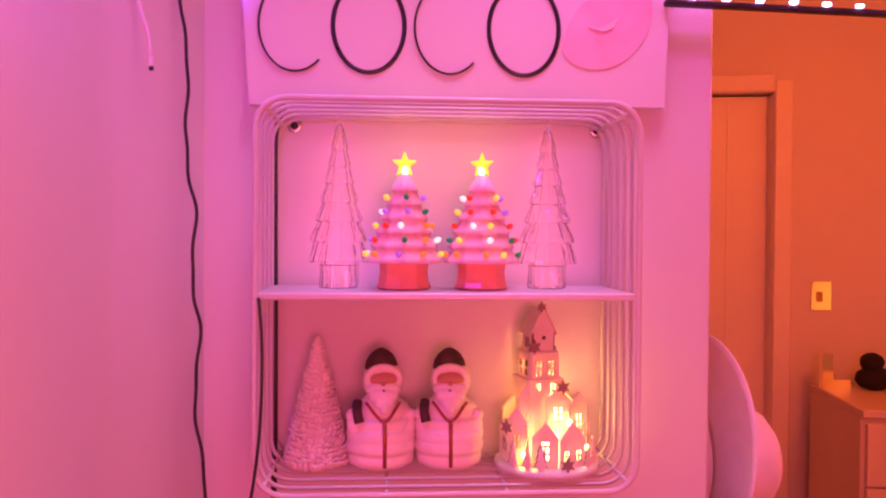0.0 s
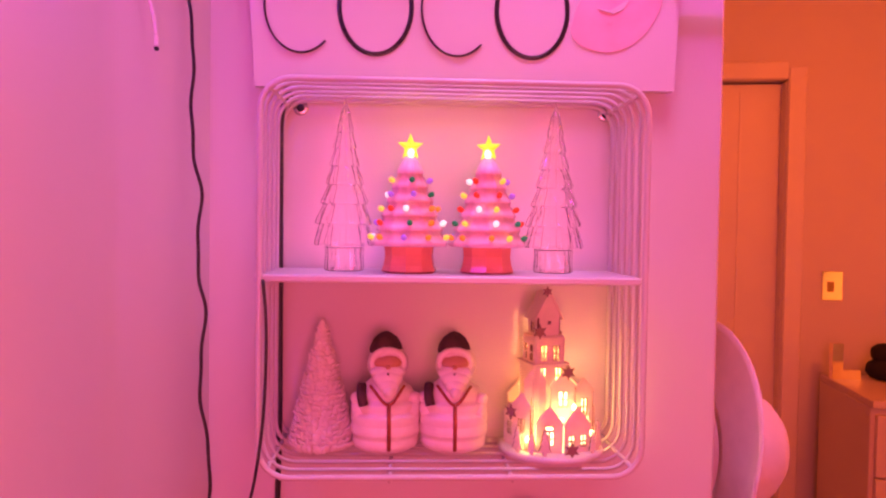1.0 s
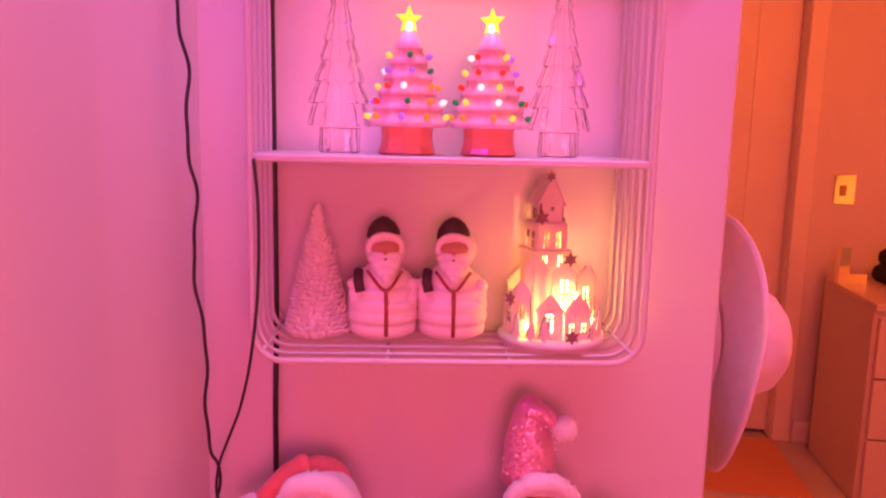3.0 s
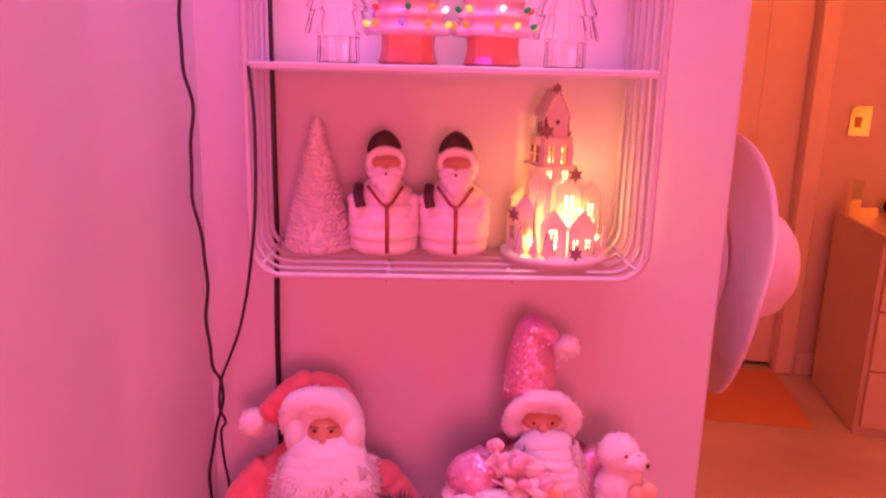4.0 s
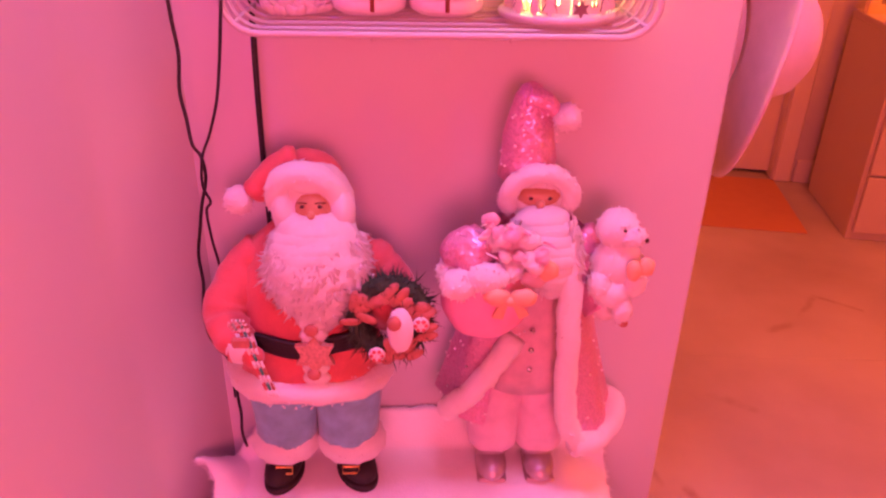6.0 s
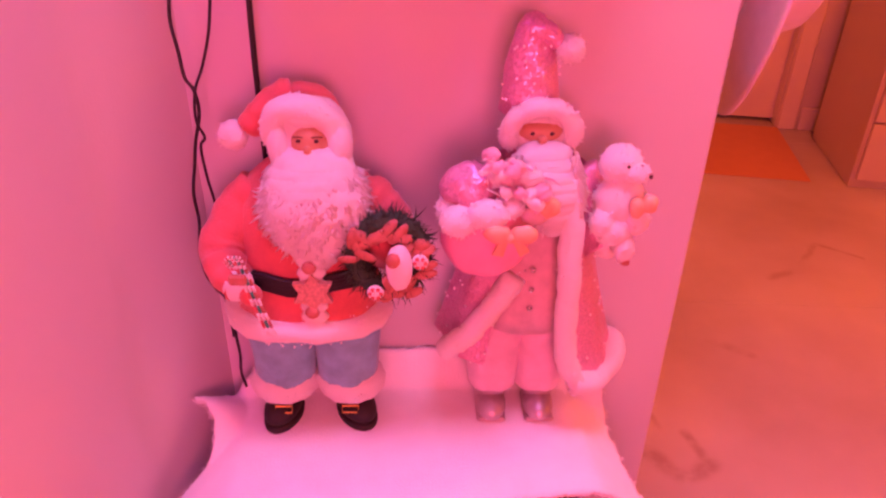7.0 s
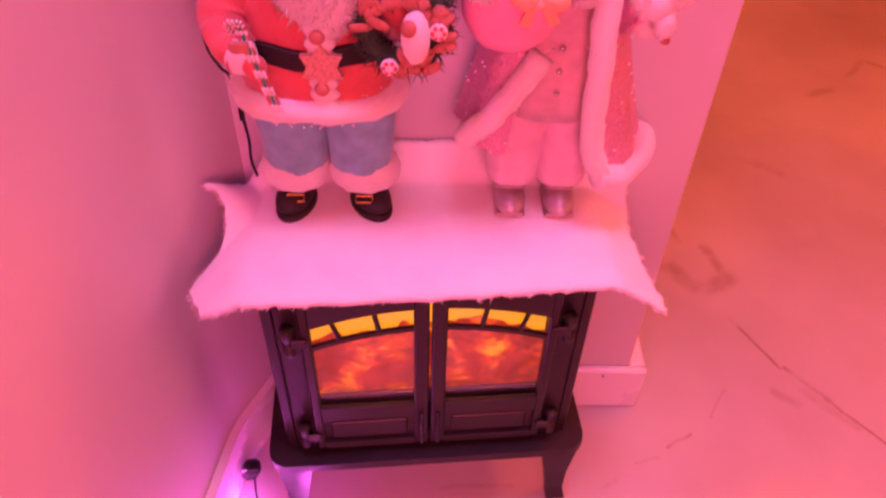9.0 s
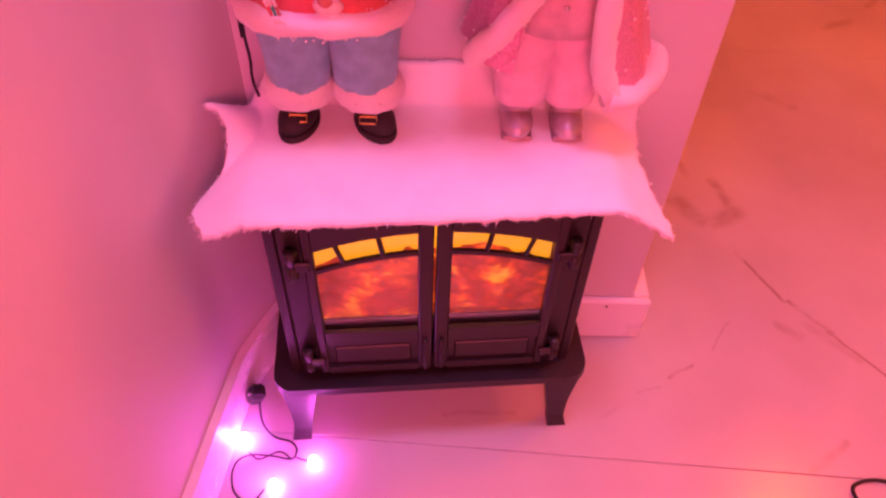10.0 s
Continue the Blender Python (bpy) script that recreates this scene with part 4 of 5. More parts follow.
def build_stove():
    s = thing("electric_stove", STOVE, "black iron-look electric stove with two glazed doors and glowing logs", "stove")
    for sx in (-1, 1):
        part("side_panel", Kit().box((sx * 0.196, 0.077, 0.338), (0.014, 0.150, 0.329), M_IRON, 0.002), s)
        part("front_stile", Kit().box((sx * 0.1740, 0.006, 0.338), (0.0295, 0.010, 0.329), M_IRON, 0.002), s)
    part("back_panel", Kit().box((0, 0.1495, 0.338), (0.377, 0.006, 0.329), M_IRON), s)
    part("front_rail", Kit().box((0, 0.006, 0.5010), (0.317, 0.010, 0.005), M_IRON, 0.001), s)
    part("front_rail", Kit().box((0, 0.006, 0.1835), (0.317, 0.010, 0.020), M_IRON, 0.002), s)
    part("top_plate", Kit().box((0, 0.072, 0.5115), (0.428, 0.170, 0.016), M_IRON, 0.004), s)
    for r, z, h in ((0.0, 0.1655, 0.016), (0.012, 0.153, 0.009)):
        o = rounded(-0.232 + r, 0.232 - r, -0.030 + r, 0.165 - r, 0.030 - r)
        n = len(o)
        vs = [(x, y, z - h / 2) for x, y in o] + [(x * 0.995, y, z + h / 2) for x, y in o]
        fs = [tuple(range(n)), tuple(range(n, 2 * n))] + [(i, (i + 1) % n, n + (i + 1) % n, n + i) for i in range(n)]
        part("base_rim", Kit().add(vs, fs, M_IRON, False), s)
    part("heater_tray", Kit().box((0.0, 0.06, 0.141), (0.30, 0.13, 0.016), M_IRON, 0.002), s)
    for sx in (-1, 1):
        for y in (0.0, 0.140):
            pts = [(sx * 0.196, y, 0.148), (sx * 0.199, y - 0.002, 0.08), (sx * 0.203, y - 0.004, 0.03), (sx * 0.208, y - 0.006, 0.0)]
            k = Kit()
            vs, fs = [], []
            for j, (p, w) in enumerate(zip(pts, (0.026, 0.017, 0.013, 0.015))):
                vs += [(p[0] - w, p[1] - w * 0.7, p[2]), (p[0] + w, p[1] - w * 0.7, p[2]), (p[0] + w, p[1] + w * 0.7, p[2]), (p[0] - w, p[1] + w * 0.7, p[2])]
            for j in range(3):
                fs += [(4 * j + i, 4 * j + (i + 1) % 4, 4 * j + 4 + (i + 1) % 4, 4 * j + 4 + i) for i in range(4)]
            fs += [(0, 1, 2, 3), (12, 13, 14, 15)]
            part("leg", k.add(vs, fs, M_IRON, False), s)
    # doors
    arch = lambda u: 0.480 - 0.027 * (abs(u) / 0.146) ** 2
    low = lambda u: 0.442 - 0.029 * (abs(u) / 0.146) ** 2
    for sx in (-1, 1):
        d = new("door")
        d.parent = s
        a, b = (0.0016, 0.158)
        k = Kit()
        y0, y1 = -0.014, 0.001
        mid = (y0 + y1) / 2
        k.box((sx * (a + 0.0095), mid, 0.3445), (0.019, y1 - y0, 0.307), M_IRON, 0.002)
        k.box((sx * (b - 0.006), mid, 0.3445), (0.012, y1 - y0, 0.307), M_IRON, 0.002)
        lo_u, hi_u = a + 0.019, b - 0.012
        k.box((sx * (lo_u + hi_u) / 2, mid, 0.198), (hi_u - lo_u, y1 - y0, 0.014), M_IRON)
        k.box((sx * (lo_u + hi_u) / 2, -0.0105, 0.273), (hi_u - lo_u, 0.007, 0.030), M_IRON)
        k.box((sx * (lo_u + hi_u) / 2, mid + 0.003, 0.2315), (hi_u - lo_u, 0.008, 0.053), M_IRON)
        us = [sx * (lo_u + (hi_u - lo_u) * i / 12) for i in range(13)]
        k.strip(us, arch, lambda u: 0.498, y0, -0.008, M_IRON)
        part("frame", k, d)
        k = Kit().strip(us, lambda u: low(u) - 0.0035, lambda u: low(u) + 0.0035, y0 + 0.002, -0.007, M_IRON)
        part("arch_bar", k, d)
        for u in (lo_u + 0.042, lo_u + 0.090):
            q = sx * u
            k = Kit().tube([(q, -0.009, low(u)), (q + sx * 0.010 * (u / 0.1), -0.009, arch(u) + 0.002)], 0.0034, M_IRON, 6)
            part("glazing_bar", k, d)
        k = Kit().box((sx * (lo_u + hi_u) / 2, -0.0095, 0.231), (hi_u - lo_u - 0.02, 0.004, 0.036), M_IRON, 0.002)
        part("lower_panel", k, d)
        part("pane", Kit().box((sx * (lo_u + hi_u) / 2, -0.0055, 0.374), (hi_u - lo_u, 0.0015, 0.210), M_PANE), d, "clear glass pane").visible_shadow = False
        part("handle", Kit().tube([(sx * 0.0110, -0.016, 0.200), (sx * 0.0110, -0.022, 0.206), (sx * 0.0110, -0.022, 0.262), (sx * 0.0110, -0.016, 0.268)], 0.0032, M_IRON, 8), d)
        for z in (0.224, 0.430):
            k = Kit().box((sx * 0.174, -0.003, z + 0.010), (0.018, 0.010, 0.010), M_IRON, 0.003)
            k.box((sx * 0.174, -0.003, z - 0.014), (0.018, 0.010, 0.010), M_IRON, 0.003)
            k.lathe([(0.006, -0.024), (0.0072, -0.022), (0.0072, -0.006), (0.005, -0.005), (0.005, 0.003), (0.0072, 0.004), (0.0072, 0.022), (0.006, 0.024)], (sx * 0.173, -0.012, z), M_IRON, 14)
            k.box((sx * 0.160, -0.0165, z), (0.020, 0.005, 0.016), M_IRON, 0.002)
            part("hinge", k, d)
    # fire inside
    part("fire_back", Kit().box((0, 0.118, 0.38), (0.366, 0.004, 0.24), M_FIREBACK), s, "amber lit back")
    part("hearth", Kit().box((0, 0.066, 0.258), (0.372, 0.10, 0.008), M_DARK), s)
    part("hearth_lip", Kit().box((0, 0.010, 0.275), (0.352, 0.006, 0.030), M_IRON, 0.002), s)
    n, k = 60, Kit()
    vs, fs = [], []
    rows = 16
    for j in range(rows + 1):
        for i in range(n + 1):
            u = -0.17 + 0.34 * i / n
            v = j / rows
            top = 0.347 + 0.020 * noise.noise(Vector((u * 14, 0.3, 1.7))) + 0.012 * math.cos(u * 16) + 0.010 * noise.noise(Vector((u * 45, 3.1, 0)))
            z = 0.250 + (top - 0.250) * v
            y = 0.020 + 0.050 * v ** 1.4 + 0.013 * noise.noise(Vector((u * 18, z * 55, 2.0))) + 0.006 * noise.noise(Vector((u * 50, z * 120, 5.0)))
            vs.append((u, y, z))
    for j in range(rows):
        for i in range(n):
            q = j * (n + 1) + i
            fs.append((q, q + 1, q + n + 2, q + n + 1))
    part("log_relief", k.add(vs, fs, M_EMBER), s, "glowing log relief")
    lamp("stove_fire_lamp", "AREA", STOVE @ look((0, 0.085, 0.40), (0, -0.3, 0.30)), (1.0, 0.32, 0.03), 0.07, 0.30, 0.06)


def build_cloth():
    """Torn white felt laid over the stove's top, hanging over its edges."""
    back = [(-0.252, -0.085), (-0.214, -0.036), (-0.13, -0.010), (0.02, -0.006), (0.18, -0.006), (0.286, -0.006)]
    front = [(-0.240, -0.228), (-0.205, -0.238), (-0.14, -0.240), (0.03, -0.226), (0.21, -0.207), (0.309, -0.195)]
    left = [(-0.252, -0.085), (-0.238, -0.092), (-0.227, -0.110), (-0.231, -0.140), (-0.264, -0.178), (-0.240, -0.228)]
    right = [(0.286, -0.006), (0.283, -0.035), (0.279, -0.075), (0.283, -0.120), (0.293, -0.160), (0.309, -0.195)]
    nu, nv = 84, 44

    def at(line, t):
        q = smooth_line([(x, y, 0) for x, y in line], 10)
        f = t * (len(q) - 1)
        i = min(int(f), len(q) - 2)
        return q[i].lerp(q[i + 1], f - i)

    def soft_edge(d):
        return 0.5 * (d + math.hypot(d, 0.012))

    bs, fr = [at(back, i / nu) for i in range(nu + 1)], [at(front, i / nu) for i in range(nu + 1)]
    le, ri = [at(left, j / nv) for j in range(nv + 1)], [at(right, j / nv) for j in range(nv + 1)]
    inv = STOVE.inverted()
    top, under = [], []
    for j in range(nv + 1):
        v = j / nv
        for i in range(nu + 1):
            u = i / nu
            p = bs[i] * (1 - v) + fr[i] * v + le[j] * (1 - u) + ri[j] * u - (bs[0] * (1 - u) * (1 - v) + bs[-1] * u * (1 - v) + fr[0] * (1 - u) * v + fr[-1] * u * v)
            edge = min(i, nu - i, j, nv - j)
            jag = 0.0035 * noise.noise(Vector((p.x * 90, p.y * 90, 0))) if edge == 0 else 0
            q = inv @ Vector((p.x, p.y, 0))
            out_x, out_f = soft_edge(abs(q.x) - 0.214), soft_edge(-0.014 - q.y)
            z = 0.530 - min(0.9 * out_x + 0.75 * out_f, 0.085) * (0.85 + 0.2 * noise.noise(Vector((p.x * 14, p.y * 14, 3)))) + 0.0012 * noise.noise(Vector((p.x * 30, p.y * 30, 1))) * (1 if out_x + out_f > 0.012 else 0.25)
            z += 0.046 * max(0, 1 - v / 0.22) ** 1.5 * min(1, max(0, (p.x + 0.22) / 0.05))
            z += 0.072 * max(0, 1 - math.hypot(p.x + 0.252, p.y + 0.085) / 0.060)
            top.append((p.x + jag, p.y + jag, z + jag * 0.6))
            under.append((p.x + jag, p.y + jag, z - 0.0065 + jag * 0.6))
    w = nu + 1
    fs = [(j * w + i, j * w + i + 1, (j + 1) * w + i + 1, (j + 1) * w + i) for j in range(nv) for i in range(nu)]
    off = len(top)
    fs += [tuple(off + q for q in reversed(f)) for f in fs]
    rim = [i for i in range(w)] + [j * w + nu for j in range(1, nv + 1)] + [nv * w + i for i in range(nu - 1, -1, -1)] + [j * w for j in range(nv - 1, 0, -1)]
    fs += [(rim[i], rim[(i + 1) % len(rim)], off + rim[(i + 1) % len(rim)], off + rim[i]) for i in range(len(rim))]
    k = Kit().add(top + under, fs, M_FELT)
    rnd, spots = random.Random(8), []
    for i in range(1400):
        q = rnd.choice(rim)
        p = Vector(top[q]) + Vector([rnd.uniform(-0.003, 0.003) for _ in range(3)])
        spots.append((p - Vector((0, 0, 0.003)), (p - Vector((0.03, -0.11, 0.53))).normalized()))
    k.tufts(spots, 0.0042, 0.0006, M_FELT, 0.3, 0.5, 3)
    tagged(part("felt_cloth", k), "torn white felt snow cloth draped over the stove", "cloth")


def red_doll():
    """Bearded doll in a red coat, one mesh."""
    k = Kit()
    cx, cy, z0 = -0.100, -0.078, 0.530
    # shoes, cuffs, trousers
    for s, x in ((-1, -0.140), (1, -0.058)):
        k.ball((x + s * 0.003, cy - 0.006, z0 + 0.017), (0.022, 0.037, 0.0175), M_LEATHER, 18, 10, m=Matrix.Translation((x, cy, 0)) @ pose(0, 0, 0, 0, 0, s * 22 + 8) @ Matrix.Translation((-x, -cy, 0)))
        k.lathe([(0.026, 0), (0.0265, 0.005), (0.024, 0.008)], (x + s * 0.003, cy - 0.006, z0), M_LEATHER, 24, 0.87, 1.41, m=Matrix.Translation((x, cy, 0)) @ pose(0, 0, 0, 0, 0, s * 22 + 8) @ Matrix.Translation((-x, -cy, 0)))
        k.ball((x, cy + 0.004, z0 + 0.026), (0.020, 0.022, 0.014), M_LEATHER, 14, 8)
        k.tube([(x - 0.010, cy - 0.026, z0 + 0.032), (x - 0.010, cy - 0.030, z0 + 0.025), (x + 0.010, cy - 0.030, z0 + 0.025), (x + 0.010, cy - 0.026, z0 + 0.032)], 0.0013, M_GOLD, 6, True)
        k.lathe([(0.024, 0), (0.034, 0.004), (0.039, 0.014), (0.039, 0.028), (0.034, 0.036), (0.026, 0.040)], (x, cy, z0 + 0.036), M_FUR, 24, 1.08, 0.92, lambda a, z: 1 + 0.04 * math.sin(9 * a + z * 300))
        k.lathe([(0.028, 0), (0.036, 0.010), (0.039, 0.04), (0.042, 0.085), (0.040, 0.105)], (x * 0.93 + cx * 0.07, cy, z0 + 0.055), M_JEANS, 26, 1.0, 0.9, lambda a, z: 1 + 0.035 * math.sin(4 * a + z * 90) + 0.02 * math.sin(7 * a - z * 160))
        k.tufts(ball_spots((x, cy, z0 + 0.056), (0.041, 0.035, 0.018), 220, int(900 + s)), 0.0035, 0.0016, M_FUR, 0.2, 0.4, 4)
    # coat
    fold = lambda a, z: 1 + 0.022 * math.sin(6 * a + z * 45) + 0.016 * math.sin(13 * a - z * 70)
    k.lathe([(0.070, 0.0), (0.082, 0.004), (0.081, 0.030), (0.078, 0.060), (0.076, 0.085), (0.073, 0.115), (0.066, 0.145), (0.054, 0.168), (0.034, 0.186), (0.02, 0.194)], (cx, cy, 0.697), M_RED, 48, 1.0, 0.80, fold)
    # hem of fur
    hem = [(cx + 0.083 * math.cos(2 * math.pi * i / 40), cy + 0.064 * math.sin(2 * math.pi * i / 40), 0.703 + 0.004 * math.sin(2 * math.pi * i / 40 * 3)) for i in range(40)]
    k.tube(hem, 0.0145, M_FUR, 10, True, wob=0.25)
    spots = []
    rnd = random.Random(2)
    for i in range(420):
        a, b = rnd.uniform(0, 2 * math.pi), rnd.uniform(0, 2 * math.pi)
        d = Vector((math.cos(a) * math.cos(b), math.sin(a) * math.cos(b), math.sin(b)))
        spots.append((Vector((cx + 0.083 * math.cos(a), cy + 0.064 * math.sin(a), 0.703)) + d * 0.0145, d))
    k.tufts(spots, 0.0022, 0.0016, M_FUR, 0.0, 0.4, 5)
    # white front band, belt, buttons, buckle
    for i in range(9):
        z = 0.700 + i * 0.014
        k.ball((cx + 0.014, cy - 0.0655, z), (0.0155, 0.007, 0.0095), M_FUR, 12, 7, 0.12, 200)
    belt = [(cx + 0.0800 * math.cos(2 * math.pi * i / 40), cy + 0.0665 * math.sin(2 * math.pi * i / 40), 0.766 + 0.002 * math.sin(i)) for i in range(40)]
    for dz in (-0.008, -0.004, 0, 0.004, 0.008):
        k.tube([(x, y, z + dz) for x, y, z in belt], 0.0032, M_LEATHER, 6, True)
    star = [((0.0235 if i % 2 == 0 else 0.0145) * math.sin(math.pi * i / 6), (0.0235 if i % 2 == 0 else 0.0145) * math.cos(math.pi * i / 6)) for i in range(12)]
    k.slab(star, 0.007, M_BUCKLE, pose(cx + 0.015, cy - 0.0725, 0.764))
    for z in (0.739, 0.795):
        k.ball((cx + 0.013, cy - 0.0745, z), (0.0075, 0.004, 0.0075), M_GINGER, 12, 8)
    # sleeves
    left_arm = smooth_line([(cx - 0.046, cy, 0.856), (cx - 0.070, cy - 0.010, 0.826), (cx - 0.084, cy - 0.030, 0.793), (cx - 0.076, cy - 0.055, 0.777), (cx - 0.062, cy - 0.066, 0.772)], 6)
    k.tube(left_arm, [0.020 + 0.005 * math.sin(math.pi * min(1, i / 18)) for i in range(len(left_arm))], M_RED, 16, wob=0.25)
    right_arm = smooth_line([(cx + 0.046, cy, 0.854), (cx + 0.074, cy - 0.006, 0.832), (cx + 0.095, cy - 0.022, 0.812), (cx + 0.080, cy - 0.052, 0.800)], 6)
    k.tube(right_arm, [0.024 + 0.007 * math.sin(math.pi * min(1, i / 14)) for i in range(len(right_arm))], M_RED, 16, wob=0.25)
    k.ball((cx - 0.062, cy - 0.070, 0.772), (0.017, 0.015, 0.020), M_FUR, 14, 9, 0.1, 150)
    k.ball((cx - 0.048, cy - 0.080, 0.766), (0.012, 0.012, 0.012), M_RED, 12, 8)
    # candy canes in the fist
    for dx, r, c1 in ((0.0, 0.0019, M_RED), (0.008, 0.0017, M_GINGER), (0.004, 0.0016, M_STRIPE)):
        line = smooth_line([(cx - 0.062 + dx, cy - 0.090, 0.806), (cx - 0.065 + dx, cy - 0.093, 0.815), (cx - 0.059 + dx, cy - 0.094, 0.820), (cx - 0.055 + dx, cy - 0.092, 0.806), (cx - 0.046 + dx, cy - 0.092, 0.770), (cx - 0.033 + dx, cy - 0.090, 0.722)], 5)
        for i in range(len(line) - 1):
            k.tube([line[i], line[i + 1]], r, c1 if i % 2 else M_FUR, 6)
    k.box((cx - 0.055, cy - 0.096, 0.795), (0.018, 0.006, 0.012), M_GINGER, 0.002, pose(0, 0, 0))
    # wreath
    w = Vector((cx + 0.094, cy - 0.066, 0.806))
    rnd = random.Random(12)
    spots = []
    for i in range(1100):
        a, b = rnd.uniform(0, 2 * math.pi), rnd.uniform(0, 2 * math.pi)
        d = Vector((math.cos(a) * math.cos(b), -math.sin(b), math.sin(a) * math.cos(b)))
        spots.append((w + Vector((0.036 * math.cos(a), 0, 0.040 * math.sin(a))) + d * 0.007, d))
    k.tube([w + Vector((0.036 * math.cos(2 * math.pi * i / 24), 0, 0.040 * math.sin(2 * math.pi * i / 24))) for i in range(24)], 0.0095, M_PINE, 8, True)
    k.tufts(spots, 0.0125, 0.0010, M_PINE, 0.0, 0.6, 6)
    for i in range(30):
        a = rnd.uniform(-2.0, 3.0)
        c = w + Vector((0.033 * math.cos(a) + rnd.uniform(-0.01, 0.01), -0.012, 0.036 * math.sin(a) + rnd.uniform(-0.01, 0.01)))
        k.ball(c, (rnd.uniform(0.008, 0.014), 0.0025, rnd.uniform(0.0045, 0.0075)), M_GINGER, 8, 5, m=Matrix.Translation(c) @ pose(0, 0, 0, rnd.uniform(-30, 30), rnd.uniform(0, 180), 0) @ Matrix.Translation(-c))
    k.ball(w + Vector((0.012, -0.022, -0.002)), (0.0135, 0.010, 0.027), M_FUR, 14, 10, 0.08, 150)
    k.ball(w + Vector((0.006, -0.030, 0.011)), (0.0075, 0.005, 0.0085), M_GINGER, 12, 8)
    for dx, dz in ((-0.013, -0.036), (0.033, 0.001)):
        c = w + Vector((dx, -0.016, dz))
        k.ball(c, (0.009, 0.004, 0.009), M_FUR, 14, 8)
        for i in range(6):
            a = 2 * math.pi * i / 6
            k.ball(c + Vector((0.0055 * math.cos(a), -0.003, 0.0055 * math.sin(a))), (0.0024, 0.0014, 0.0024), M_RED, 8, 5)
    # head: face, hood of fur, hat with a hanging tip
    h = Vector((cx + 0.016, cy, 0.919))
    k.ball(h + Vector((-0.001, -0.006, -0.004)), (0.042, 0.033, 0.041), M_FUR, 26, 16, 0.04, 90)
    k.ball(h + Vector((-0.001, -0.021, 0.022)), (0.027, 0.021, 0.013), M_FUR, 18, 10)
    k.ball(h + Vector((0.001, -0.022, -0.004)), (0.0225, 0.0235, 0.0225), M_SKIN, 20, 12)
    k.ball(h + Vector((0.001, -0.0462, -0.006)), (0.0042, 0.0045, 0.0055), M_SKIN, 10, 8)
    for s in (-1, 1):
        k.ball(h + Vector((0.001 + s * 0.0088, -0.0428, 0.0025)), (0.0027, 0.0020, 0.0019), M_CAP, 8, 6)
        k.tube([h + Vector((0.001 + s * 0.0040, -0.0440, 0.0066)), h + Vector((0.001 + s * 0.0090, -0.0430, 0.0070)), h + Vector((0.001 + s * 0.0145, -0.0390, 0.0050))], 0.0008, M_BROW, 6)
        k.ball(h + Vector((0.001 + s * 0.0300, -0.026, -0.010)), (0.013, 0.018, 0.026), M_HAIR, 14, 9, 0.18, 130)
    band = [h + Vector((-0.005 + 0.031 * math.cos(t), -0.020 - 0.011 * math.sin(t), 0.002 + 0.032 * math.sin(t) - 0.10 * 0.031 * math.cos(t))) for t in [math.pi * i / 22 for i in range(-3, 26)]]
    k.tube(band, 0.0130, M_FUR, 10, wob=0.2)
    spots = []
    for p in band:
        for _ in range(10):
            d = Vector([rnd.gauss(0, 1) for _ in range(3)]).normalized()
            spots.append((p + d * 0.0122, d))
    k.tufts(spots, 0.0035, 0.0015, M_FUR, 0.2, 0.4, 8)
    k.ball(h + Vector((-0.008, 0.012, 0.007)), (0.038, 0.032, 0.037), M_RED, 26, 16, 0.05, 60)
    tip = smooth_line([h + Vector((-0.014, 0.002, 0.030)), h + Vector((-0.036, -0.002, 0.023)), h + Vector((-0.054, -0.004, 0.010)), h + Vector((-0.064, -0.005, 0.000))], 6)
    k.tube(tip, [0.0225 - 0.0105 * i / (len(tip) - 1) for i in range(len(tip))], M_RED, 14, wob=0.3)
    pom = h + Vector((-0.0790, -0.006, -0.006))
    k.ball(pom, 0.0155, M_FUR, 16, 10, 0.1, 150)
    k.tufts(ball_spots(pom, (0.014, 0.014, 0.014), 150, 31), 0.0032, 0.0015, M_FUR, 0.1, 0.6, 9)
    # beard and moustache of loose locks
    def beard_width(t):
        return 0.046 * math.sin(math.pi * (0.30 + 0.62 * t)) + 0.006
    for i in range(12):
        t = i / 11
        k.ball((h.x + 0.004, cy - 0.036 - 0.022 * math.sin(math.pi * min(1, t * 0.8)), h.z - 0.034 - 0.084 * t), (beard_width(t), 0.028 - 0.012 * t, 0.030), M_HAIR, 40, 22, 0.12, 110)
    spots = []
    for i in range(950):
        t = rnd.random()
        a = rnd.choice((-1, 1)) * rnd.uniform(0.95, 1.75) if t < 0.84 else rnd.uniform(-1.6, 1.6)
        wd = beard_width(t)
        d = Vector((math.sin(a), -math.cos(a) * 0.8, rnd.uniform(-0.4, 0.1)))
        spots.append((Vector((h.x + 0.004 + wd * math.sin(a), cy - 0.036 - 0.022 * math.sin(math.pi * min(1, t * 0.8)) - (0.024 - 0.010 * t) * math.cos(a), h.z - 0.028 - 0.090 * t)), d))
    k.tufts(spots, 0.0105, 0.0025, M_HAIR, 0.72, 0.6, 10)
    front = []
    for i in range(420):
        t, a = rnd.random(), rnd.uniform(-0.95, 0.95)
        front.append((Vector((h.x + 0.004 + beard_width(t) * math.sin(a), cy - 0.036 - 0.022 * math.sin(math.pi * min(1, t * 0.8)) - (0.026 - 0.011 * t) * math.cos(a), h.z - 0.030 - 0.088 * t)), Vector((math.sin(a), -math.cos(a), -0.2))))
    k.tufts(front, 0.0085, 0.0032, M_HAIR, 0.85, 0.35, 11)
